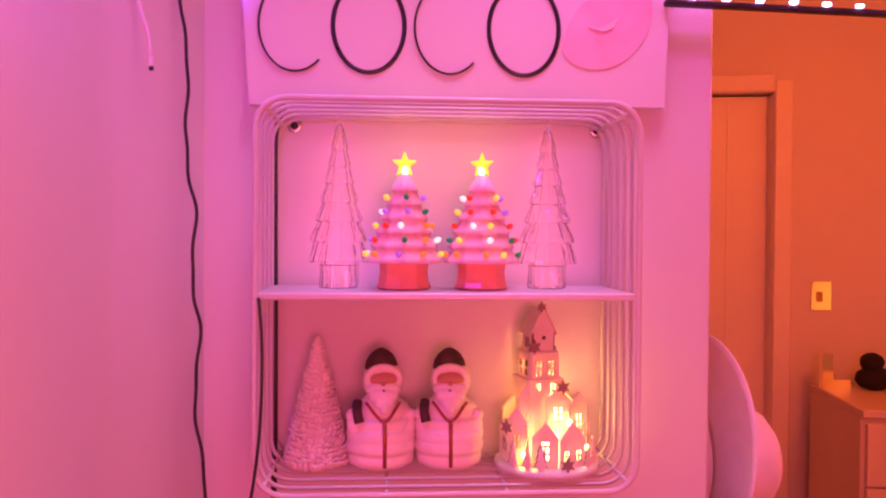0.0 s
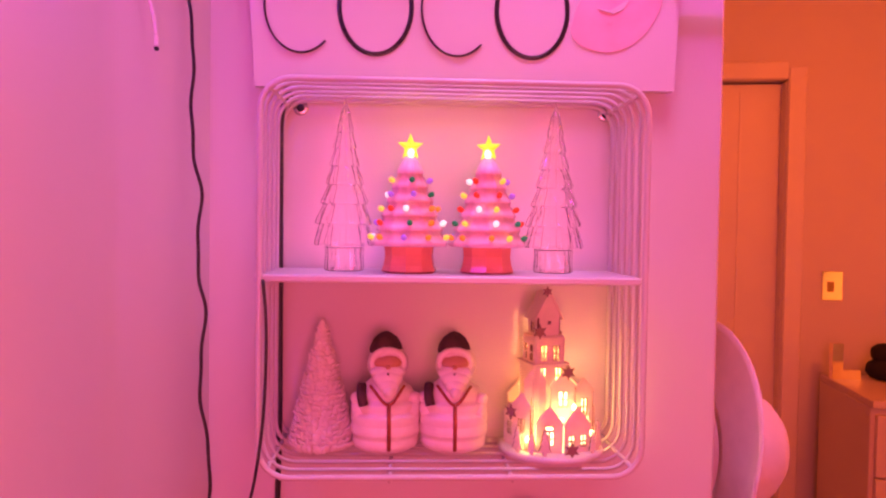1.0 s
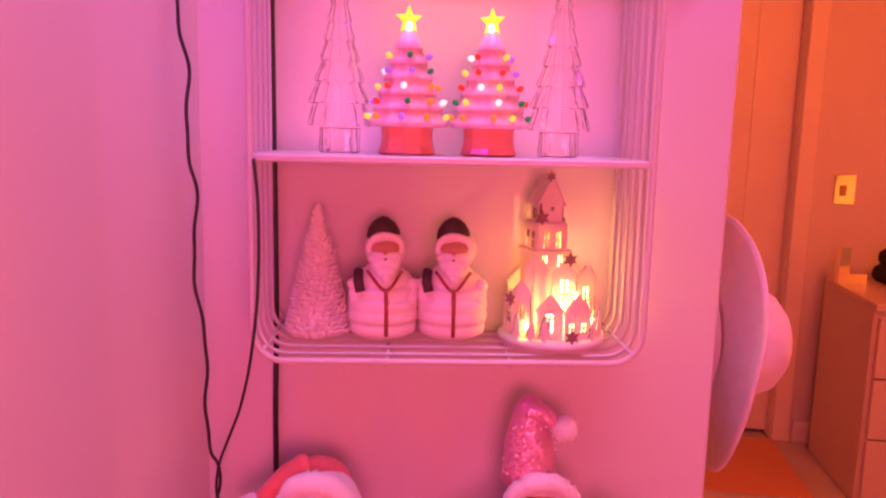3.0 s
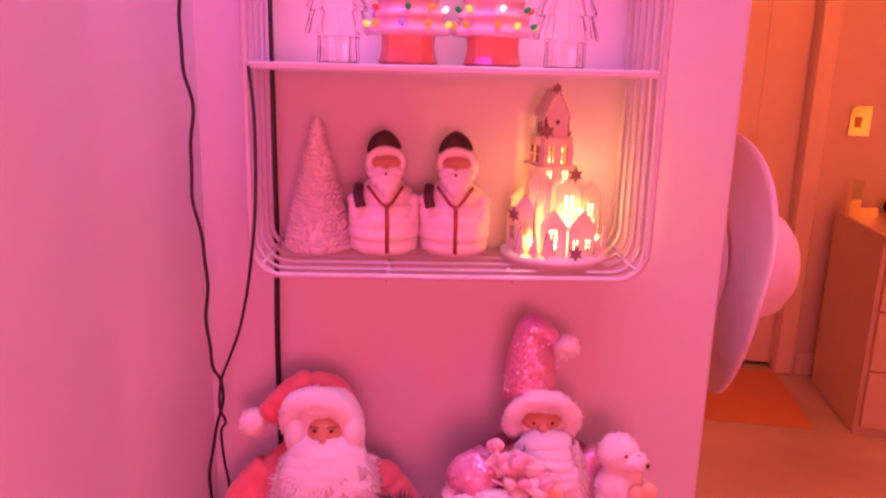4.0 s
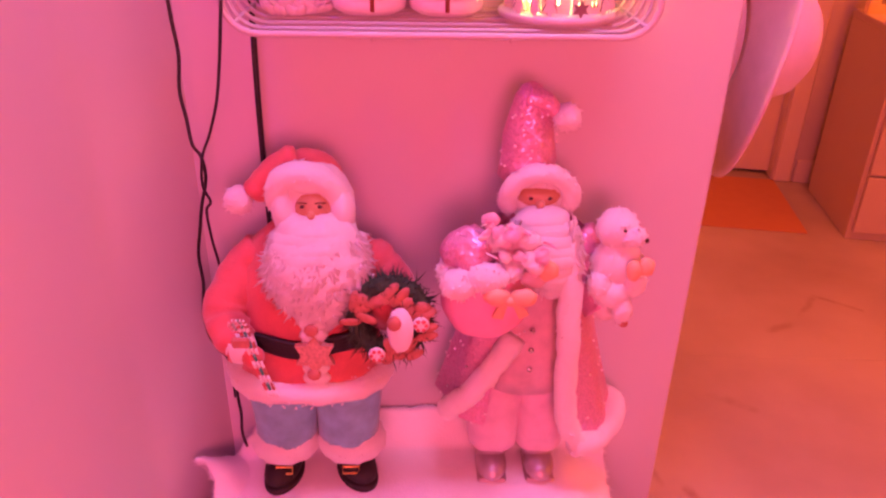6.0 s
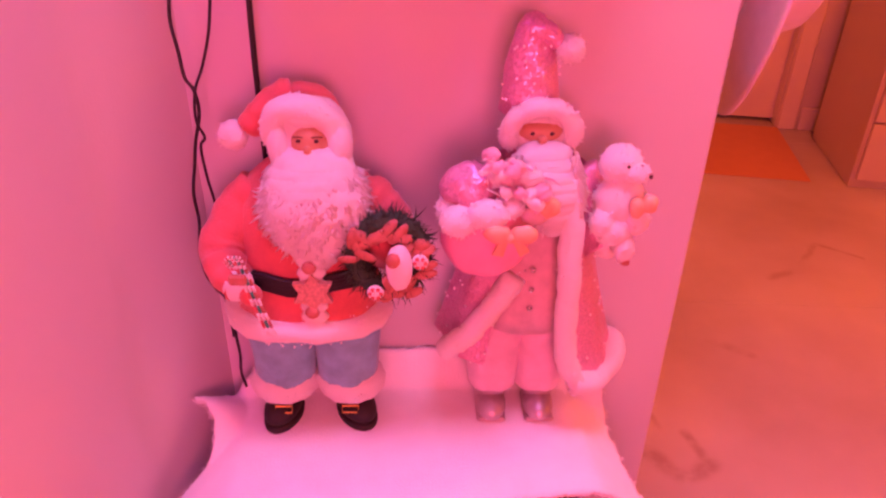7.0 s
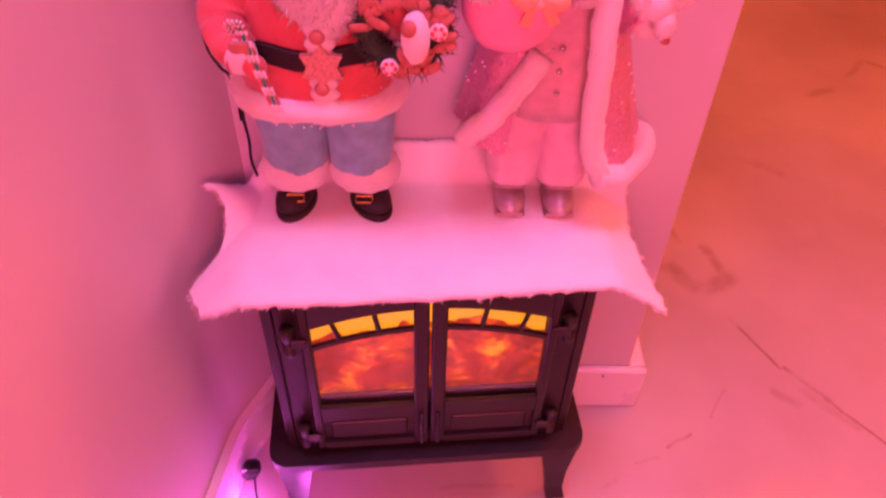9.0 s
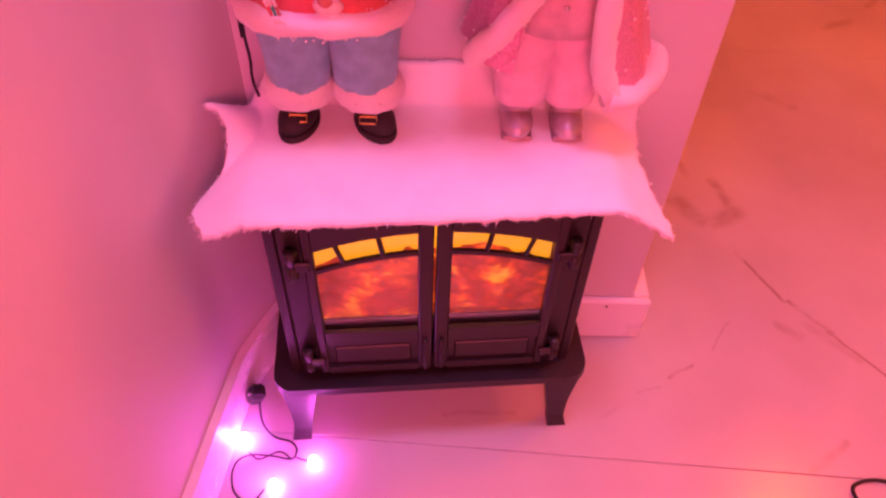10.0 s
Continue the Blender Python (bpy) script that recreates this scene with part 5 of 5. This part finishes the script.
    for s in (-1, 1):
        k.tube(smooth_line([h + Vector((0.001, -0.050, -0.021)), h + Vector((0.001 + s * 0.013, -0.049, -0.024)), h + Vector((0.001 + s * 0.024, -0.041, -0.034))], 5), [0.0050 - 0.003 * i / 10 for i in range(11)], M_FUR, 8, wob=0.3)
    tagged(part("festive_doll", k), "bearded doll in red felt coat and blue trousers, holding a wreath", "doll", "festive dolls")


def pink_doll():
    """Bearded doll in a sequinned pink coat with a sack and a toy bear, one mesh."""
    k = Kit()
    cx, cy, z0 = 0.150, -0.066, 0.530
    rnd = random.Random(21)
    for x in (0.119, 0.180):
        k.ball((x, cy - 0.012, z0 + 0.014), (0.020, 0.032, 0.0155), M_SILVER, 16, 10)
        k.box((x, cy - 0.008, z0 + 0.003), (0.037, 0.058, 0.006), M_SILVER, 0.003)
        k.lathe([(0.019, 0), (0.020, 0.015), (0.021, 0.034), (0.018, 0.038)], (x, cy + 0.004, z0 + 0.010), M_SILVER, 18)
        k.lathe([(0.027, 0), (0.0325, 0.004), (0.0345, 0.045), (0.0360, 0.09), (0.037, 0.13)], (x * 0.95 + cx * 0.05, cy, z0 + 0.040), M_PINK, 24, 0.98, 0.85, lambda a, z: 1 + 0.05 * math.sin(5 * a + z * 120) + 0.03 * math.sin(8 * a - z * 60))
    # satin waistcoat
    k.lathe([(0.058, 0), (0.060, 0.02), (0.056, 0.07), (0.052, 0.12), (0.055, 0.16), (0.044, 0.19), (0.02, 0.20)], (cx + 0.004, cy, 0.675), M_KNIT, 36, 1.0, 0.75, lambda a, z: 1 + 0.02 * math.sin(9 * a + z * 60))
    for z in (0.716, 0.742, 0.768):
        k.ball((cx + 0.002, cy - 0.048, z), 0.0034, M_CHROME, 10, 7)

    # open coat: two flaring sheets with fur edges, thick
    def coat(rows, closed_back=True):
        n = len(rows[0])
        vs = [p for r in rows for p in r]
        fs = [(j * n + i, j * n + i + 1, (j + 1) * n + i + 1, (j + 1) * n + i) for j in range(len(rows) - 1) for i in range(n - 1)]
        k.add(vs, fs, M_SEQUIN)

    rows = []
    for j in range(15):
        t = j / 14
        z = 0.872 - t * (0.872 - 0.618)
        rx, ry = 0.056 + 0.052 * t ** 1.3, 0.046 + 0.020 * t
        row = []
        for i in range(41):
            a = radians(-58 + 296 * i / 40)
            f = 1 + 0.05 * t * math.sin(7 * a)
            row.append((cx + 0.004 + rx * f * math.cos(a) + 0.012 * t * (1 if math.cos(a) > 0 else 0.3), cy + 0.006 + ry * f * math.sin(a), z - (0.016 * t if math.cos(a) > 0 else 0) + 0.03 * t * max(0, -math.cos(a))))
        rows.append(row)
    coat(rows)
    inner = [[(cx + (x - cx) * 0.95, cy + (y - cy) * 0.92, z) for x, y, z in r] for r in rows]
    coat(inner)

    # sparkle of single sequins, put in as pale dots on coat and hat
    for i in range(60):
        row = rows[rnd.randint(2, 14)]
        p = Vector(row[rnd.choice(list(range(0, 12)) + list(range(30, 41)))])
        c = Vector((cx, cy, p.z))
        k.ball(p + (p - c).normalized() * 0.001, (0.0017, 0.0011, 0.0017), M_GLINT, 7, 5)
    for i in range(22):
        a, q = rnd.uniform(-3.1, 0.0), rnd.uniform(0.012, 0.080)
        k.ball((cx - 0.010 + (0.0305 - 0.07 * max(0, q - 0.02)) * math.cos(a), cy + 0.004 + (0.029 - 0.07 * max(0, q - 0.02)) * math.sin(a), 0.933 + q), (0.0016, 0.0011, 0.0016), M_GLINT, 7, 5)

    def fur_line(pts, r, per=11, seed=1):
        pts = smooth_line(pts, 5)
        k.tube(pts, r, M_FUR, 10, wob=0.25)
        q = random.Random(seed)
        spots = []
        for p in pts:
            for _ in range(per):
                d = Vector([q.gauss(0, 1) for _ in range(3)]).normalized()
                spots.append((p + d * r * 0.92, d))
        k.tufts(spots, 0.0036, 0.0016, M_FUR, 0.2, 0.4, seed)

    fur_line([(cx + 0.030, cy - 0.048, 0.880), (cx + 0.036, cy - 0.058, 0.83), (cx + 0.040, cy - 0.060, 0.76), (cx + 0.044, cy - 0.056, 0.69), (cx + 0.052, cy - 0.054, 0.640), (cx + 0.066, cy - 0.052, 0.612)], 0.0135, 11, 41)
    fur_line([(cx + 0.060, cy - 0.054, 0.610), (cx + 0.092, cy - 0.040, 0.606), (cx + 0.118, cy - 0.012, 0.618), (cx + 0.116, cy + 0.03, 0.620), (cx + 0.05, cy + 0.055, 0.615)], 0.0150, 11, 42)
    fur_line([(cx - 0.018, cy - 0.048, 0.760), (cx - 0.046, cy - 0.056, 0.716), (cx - 0.070, cy - 0.052, 0.682), (cx - 0.088, cy - 0.040, 0.655), (cx - 0.084, cy - 0.028, 0.645)], 0.0135, 11, 43)
    # sleeves
    k.tube(smooth_line([(cx - 0.046, cy, 0.866), (cx - 0.066, cy - 0.014, 0.835), (cx - 0.066, cy - 0.040, 0.815), (cx - 0.040, cy - 0.058, 0.835)], 6), 0.023, M_SEQUIN, 14, wob=0.2)
    k.tube(smooth_line([(cx + 0.048, cy, 0.866), (cx + 0.066, cy - 0.010, 0.835), (cx + 0.076, cy - 0.026, 0.800), (cx + 0.082, cy - 0.034, 0.790)], 6), 0.023, M_SEQUIN, 14, wob=0.2)
    k.ball((cx + 0.083, cy - 0.036, 0.789), (0.014, 0.012, 0.012), M_FUR, 12, 8, 0.1, 150)
    # head
    h = Vector((cx + 0.002, cy, 0.916))
    k.ball(h, (0.033, 0.031, 0.034), M_FUR, 20, 12)
    k.ball(h + Vector((-0.001, -0.017, 0.004)), (0.024, 0.017, 0.014), M_SKIN, 18, 10)
    k.ball(h + Vector((-0.001, -0.0345, 0.000)), (0.005, 0.005, 0.005), M_SKIN, 10, 8)
    for s in (-1, 1):
        k.ball(h + Vector((-0.001 + s * 0.0100, -0.0325, 0.0055)), (0.0024, 0.0015, 0.0020), M_CAP, 8, 6)
    fur_line([h + Vector((0.0335 * math.cos(t), -0.018 - 0.010 * math.sin(t), 0.0 + 0.032 * math.sin(t))) for t in [math.pi * i / 8 for i in range(-1, 10)]], 0.0100, 8, 44)
    k.lathe([(0.0305, 0), (0.0295, 0.02), (0.0270, 0.045), (0.0225, 0.07), (0.0165, 0.088), (0.010, 0.098), (0.002, 0.102)], (cx - 0.010, cy + 0.004, 0.933), M_SEQUIN, 28, 1, 0.95, lambda a, z: 1 + 0.04 * math.sin(5 * a + z * 130), m=None)
    k.tube(smooth_line([(cx - 0.012, cy, 1.018), (cx + 0.002, cy - 0.006, 1.016), (cx + 0.014, cy - 0.012, 1.006)], 5), [0.015 - 0.0007 * i for i in range(11)], M_SEQUIN, 10)
    pom = Vector((cx + 0.025, cy - 0.014, 1.003))
    k.ball(pom, 0.0135, M_FUR, 16, 10, 0.1, 150)
    k.tufts(ball_spots(pom, (0.013, 0.013, 0.013), 140, 33), 0.0032, 0.0015, M_FUR, 0.1, 0.6, 19)
    # beard
    for i in range(9):
        t = i / 8
        k.ball((cx + 0.004 + 0.016 * t, cy - 0.034 - 0.018 * math.sin(math.pi * min(1, t * 0.8)), h.z - 0.018 - 0.071 * t), (0.036 * math.sin(math.pi * (0.35 + 0.5 * t)), 0.020, 0.015), M_HAIR, 14, 8, 0.2, 90)
    spots = []
    for i in range(300):
        t, a = rnd.random(), rnd.choice((-1, 1)) * rnd.uniform(0.85, 1.6)
        wd = 0.036 * math.sin(math.pi * (0.35 + 0.5 * t))
        spots.append((Vector((cx + 0.004 + 0.016 * t + wd * math.sin(a), cy - 0.036 - 0.018 * math.sin(math.pi * min(1, t * 0.8)) - 0.018 * math.cos(a), h.z - 0.012 - 0.080 * t)), Vector((math.sin(a), -math.cos(a), -0.3))))
    k.tufts(spots, 0.0095, 0.0024, M_HAIR, 0.75, 0.4, 20)
    # sack with fur band, sequinned top, bow and wrapped trimmings
    b = Vector((cx - 0.054, cy - 0.062, 0.826))
    k.ball(b + Vector((0, 0, -0.004)), (0.048, 0.034, 0.048), M_HOTPINK, 26, 16, 0.05, 40)
    for i, (c, r) in enumerate((((-0.030, -0.024, 0.024), (0.020, 0.015, 0.017)), ((-0.002, -0.029, 0.034), (0.022, 0.014, 0.016)), ((-0.040, 0.0, 0.026), (0.013, 0.020, 0.014)), ((0.022, -0.016, 0.036), (0.014, 0.014, 0.012)))):
        k.ball(b + Vector(c), r, M_FUR, 18, 12, 0.08, 120)
        k.tufts(ball_spots(b + Vector(c), r, 90, 70 + i), 0.0032, 0.0016, M_FUR, 0.1, 0.4, 80 + i)
    k.ball(b + Vector((-0.020, 0.000, 0.050)), (0.029, 0.024, 0.023), M_SEQUIN, 24, 14, 0.25, 70)
    for i in range(46):
        q = rnd.random()
        c = b + Vector((-0.004 + 0.060 * q + rnd.uniform(-0.006, 0.006), rnd.uniform(-0.028, -0.006), 0.086 - 0.040 * q + rnd.uniform(-0.018, 0.012)))
        size = rnd.uniform(0.006, 0.0115)
        turn = Matrix.Translation(c) @ pose(0, 0, 0, rnd.uniform(-60, 60), rnd.uniform(-60, 60), 0) @ Matrix.Translation(-c)
        k.ball(c, (size, size * 0.6, size * rnd.uniform(0.6, 1.0)), M_TULLE if i % 3 else M_FUR, 12, 8, 0.55, 150, turn)
    for i in range(40):
        c = b + Vector((rnd.uniform(-0.01, 0.056), rnd.uniform(-0.03, -0.01), rnd.uniform(0.045, 0.092)))
        k.tufts([(c, Vector((rnd.uniform(-1, 1), -0.5, rnd.uniform(-0.5, 1))))], 0.014, 0.0012, M_HAIR if i % 3 else M_HOTPINK, 0.2, 0.8, 100 + i)
    bow = b + Vector((0.020, -0.040, 0.014))
    for s in (-1, 1):
        k.ball(bow + Vector((s * 0.013, 0.0, 0.004)), (0.014, 0.006, 0.010), M_BOW, 12, 8, 0.2, 120)
        k.slab([(-0.004, 0), (0.004, 0), (0.008, -0.022), (-0.003, -0.024)], 0.003, M_BOW, Matrix.Translation(bow + Vector((s * 0.005, 0, 0))) @ pose(0, 0, 0, 8, s * -22, 0))
    k.ball(bow, (0.006, 0.006, 0.006), M_BOW, 10, 8)
    for s in (0.0, 1.0):
        k.ball(b + Vector((0.045 + 0.012 * s, -0.022, 0.030 + 0.008 * s)), (0.014, 0.008, 0.012), M_BOW if s else M_KNIT, 12, 8, 0.25, 100)
    # toy bear
    t = Vector((cx + 0.083, cy - 0.040, 0.842))
    fluffy = [((0.0, 0, 0.050), (0.0225, 0.020, 0.0215)), ((0.014, -0.012, 0.046), (0.014, 0.013, 0.011)), ((0.004, 0, 0.008), (0.028, 0.022, 0.030)), ((0.0, -0.010, -0.022), (0.022, 0.018, 0.018)), ((-0.014, -0.012, -0.012), (0.014, 0.014, 0.016)), ((0.022, -0.012, -0.008), (0.014, 0.014, 0.018)), ((0.012, -0.018, -0.040), (0.011, 0.012, 0.016))]
    for i, (c, r) in enumerate(fluffy):
        k.ball(t + Vector(c), r, M_FUR, 16, 10, 0.12, 150)
        k.tufts(ball_spots(t + Vector(c), r, 70, 50 + i), 0.003, 0.0016, M_FUR, 0.1, 0.6, 60 + i)
    k.ball(t + Vector((0.0265, -0.0225, 0.046)), (0.0022, 0.002, 0.0026), M_CAP, 8, 6)
    for x in (0.003, 0.017):
        k.ball(t + Vector((x, -0.021 + x * 0.1, 0.056)), 0.0018, M_CAP, 8, 6)
    for s in (-1, 1):
        k.ball(t + Vector((0.022 + s * 0.006, -0.028, 0.016 + s * 0.002)), (0.009, 0.006, 0.011), M_BOW, 10, 7, 0.25, 120)
    k.ball(t + Vector((0.014, -0.024, -0.054)), (0.005, 0.005, 0.004), M_GINGER, 10, 7)
    tagged(part("festive_doll", k), "bearded doll in pink sequinned coat, holding sack and toy bear", "doll", "festive dolls")


# ---- floor things ----
def build_fairy_lights():
    f = thing("fairy_light_string", pose(0, 0, 0), "string of violet fairy lights with dark plug on floor", "fairy lights")
    k = Kit().tube(smooth_line([(-0.256, -0.178, 0.03), (-0.250, -0.205, 0.008), (-0.228, -0.228, 0.004), (-0.200, -0.236, 0.004), (-0.188, -0.250, 0.004), (-0.194, -0.266, 0.004), (-0.225, -0.262, 0.004), (-0.258, -0.262, 0.006), (-0.278, -0.272, 0.005), (-0.283, -0.295, 0.004), (-0.272, -0.325, 0.004), (-0.245, -0.338, 0.004), (-0.228, -0.318, 0.006)], 6), 0.0017, M_BLACK, 6)
    k.tube(smooth_line([(-0.194, -0.266, 0.0045), (-0.215, -0.255, 0.0055), (-0.245, -0.268, 0.0045), (-0.262, -0.258, 0.006)], 6), 0.0015, M_BLACK, 6)
    k.tube(smooth_line([(-0.190, -0.262, 0.004), (-0.176, -0.268, 0.006), (-0.164, -0.270, 0.008)], 4), 0.0015, M_BLACK, 6)
    part("wire", k, f)
    p = Kit().box((0, 0, 0), (0.026, 0.026, 0.036), M_BLACK, 0.006, pose(-0.262, -0.170, 0.036, 12, 18, 20))
    p.tube([(-0.262, -0.178, 0.052), (-0.268, -0.186, 0.060)], 0.0022, M_CHROME, 6)
    part("plug", p, f, "dark plug")
    for x, y in ((-0.273, -0.236), (-0.213, -0.312), (-0.157, -0.272)):
        part("bulb", Kit().lathe([(0.003, -0.010), (0.0075, -0.006), (0.0085, 0.0), (0.0065, 0.007), (0.002, 0.010)], (0, 0, 0), M_FAIRY, 14, m=pose(x, y, 0.0092, 80, 0, 40)), f, "lit violet bulb")
    lamp("fairy_lamp_a", "POINT", pose(-0.270, -0.236, 0.022), (0.95, 0.06, 0.85), 0.25, 0.01)
    lamp("fairy_lamp_b", "POINT", pose(-0.213, -0.312, 0.022), (0.95, 0.06, 0.85), 0.25, 0.01)
    lamp("fairy_lamp_c", "POINT", pose(-0.157, -0.272, 0.022), (0.95, 0.06, 0.85), 0.25, 0.01)
    tagged(part("floor_cable", Kit().tube(smooth_line([(1.1, -0.42, 0.004), (0.92, -0.36, 0.004), (0.80, -0.300, 0.004), (0.74, -0.280, 0.004), (0.70, -0.286, 0.004), (0.69, -0.305, 0.004), (0.71, -0.34, 0.004), (0.80, -0.46, 0.004)], 6), 0.003, M_BLACK, 8)), "black cable curled on the marble floor", "cable")


# ---- next room ----
def build_hat():
    m = pose(0.418, 0.176, 1.036, 0, 90, 0) @ pose(0, 0, 0, 0, 3, 0)
    h = thing("sun_hat", m, "pale felt hat with a wide brim, hung on the wall's end", "hat")
    vs, fs, n, rings = [], [], 64, 9
    for side in (0, 1):
        for j in range(rings + 1):
            r = 0.082 + (0.184 - 0.082) * j / rings
            for i in range(n):
                a = 2 * math.pi * i / n
                t = (j / rings)
                z = -0.010 * t * t + 0.012 * t * math.sin(2 * a + 0.7) + 0.005 * t * math.sin(3 * a)
                z += 0.034 * t * max(0, math.cos(a)) ** 1.5 + 0.014 * t * max(0, -math.sin(a)) + 0.012 * t * max(0, -math.cos(a))
                rr = r * (1 + 0.02 * t * math.sin(3 * a + 1))
                vs.append((rr * math.cos(a), rr * math.sin(a), z - 0.003 * side))
    w = (rings + 1) * n
    for side in (0, 1):
        for j in range(rings):
            for i in range(n):
                i2 = (i + 1) % n
                fs.append(tuple(side * w + q for q in (j * n + i, j * n + i2, (j + 1) * n + i2, (j + 1) * n + i)))
    for i in range(n):
        i2 = (i + 1) % n
        fs.append((rings * n + i, rings * n + i2, w + rings * n + i2, w + rings * n + i))
        fs.append((i, i2, w + i2, w + i))
    part("brim", Kit().add(vs, fs, M_HAT), h)
    part("crown", Kit().lathe([(0.0825, -0.003), (0.082, 0.03), (0.079, 0.068), (0.070, 0.094), (0.052, 0.110), (0.02, 0.116), (0.002, 0.114)], (0, 0, 0), M_HAT, 48), h)
    tagged(part("hat_hook", Kit().tube([(0.3685, 0.172, 1.10), (0.40, 0.172, 1.10), (0.415, 0.172, 1.112)], 0.004, M_CHROME, 8)), "small metal hook on the wall's end", "hook")


def build_dresser():
    m = pose(1.632, 1.644, 0, 0, 0, -10.3)
    d = thing("chest_of_drawers", m, "plain white laminate chest of drawers against the wall", "dresser")
    part("body", Kit().box((0.40, 0.262, 0.365), (0.80, 0.484, 0.73), M_DRESSER, 0.003), d)
    part("top", Kit().box((0.40, 0.252, 0.743), (0.80, 0.504, 0.026), M_DRESSER, 0.003), d)
    for i in range(3):
        part("drawer_front", Kit().box((0.40, 0.0095, 0.145 + i * 0.226), (0.768, 0.019, 0.218), M_DRESSER, 0.002), d)
    # things on it
    l = m @ pose(0.004, 0.40, 0.7565, 0, 0, 6)
    k = Kit().slab([(0, 0), (0.112, 0), (0.112, 0.036), (0.042, 0.036), (0.042, 0.142), (0, 0.142)], 0.030, M_MIRROR)
    tagged(part("letter_block", k, None, "", l), "mirrored gold letter L block standing on the dresser", "ornament")
    k = Kit()
    k.ball((0, 0, 0.045), (0.075, 0.055, 0.047), M_PLUSH, 20, 12, 0.1, 60)
    k.ball((-0.012, 0, 0.108), (0.045, 0.042, 0.040), M_PLUSH, 18, 12, 0.08, 60)
    k.ball((0.075, -0.01, 0.030), (0.055, 0.045, 0.031), M_PLUSH, 18, 12, 0.1, 60)
    tagged(part("black_ornament", k, None, "", m @ pose(0.210, 0.40, 0.7565)), "rounded black figure ornament standing on the dresser", "ornament")
    s = thing("light_switch", FAR @ pose(0.195, -0.004, 1.116), "gold mirrored light switch plate on the wall", "switch")
    part("plate", Kit().box((0, 0, 0), (0.083, 0.008, 0.124), M_MIRROR, 0.002), s)
    part("rocker", Kit().box((-0.008, -0.006, -0.004), (0.026, 0.006, 0.044), M_GOLD, 0.002), s, "", pose(0, 0, 0, 4, 0, 0))
    # thin terracotta-coloured sheet, flat on the floor before the door
    tagged(part("door_patch", Kit().box((-0.42, -0.285, 0.003), (0.84, 0.55, 0.006), M_DOOR_PATCH, 0.002), None, "", FAR), "flat terracotta-coloured patch on the floor before the door", "mat")


def build_lantern():
    """Warm floor lantern at the back of the wide room, seen in the gold mirrors."""
    l = thing("floor_lantern", pose(2.62, -2.2, 0), "warm lit paper floor lantern by the wall", "lamp")
    part("base", Kit().lathe([(0.16, 0), (0.16, 0.02), (0.03, 0.035), (0.02, 0.10)], (0, 0, 0), M_DARK, 32), l)
    part("shade", Kit().lathe([(0.05, 0.09), (0.15, 0.18), (0.21, 0.40), (0.22, 0.58), (0.21, 0.76), (0.15, 0.98), (0.05, 1.06)], (0, 0, 0), M_LANTERN, 40), l, "warm lit paper shade")


# ---- floor tiles ----
def build_floor():
    f = structure("floor", Kit().box((1.3, 0.1, -0.02), (4.6, 6.0, 0.032), M_GROUT), "glossy white marble floor tiles with brown veins", "floor")
    size, long, gap = 1.2, 2.4, 0.0012
    me = Kit().box((0, 0, 0), (long - gap, size - gap, 0.008), M_FLOOR, 0.001).mesh("tile")
    for i in range(-1, 2):
        for j in range(-3, 3):
            o = new("tile", me)
            o.parent = f
            o.matrix_basis = pose(-0.02, -0.231, 0, 0, 0, -3.5) @ pose(-0.45 + (i + 0.5) * long, (j + 0.5) * size, -0.004)


build_shell()
build_lights_strip()
build_shelf()
build_sign()
build_cords()
build_shelf_things()
build_stove()
build_cloth()
red_doll()
pink_doll()
build_fairy_lights()
build_hat()
build_dresser()
build_lantern()
build_floor()
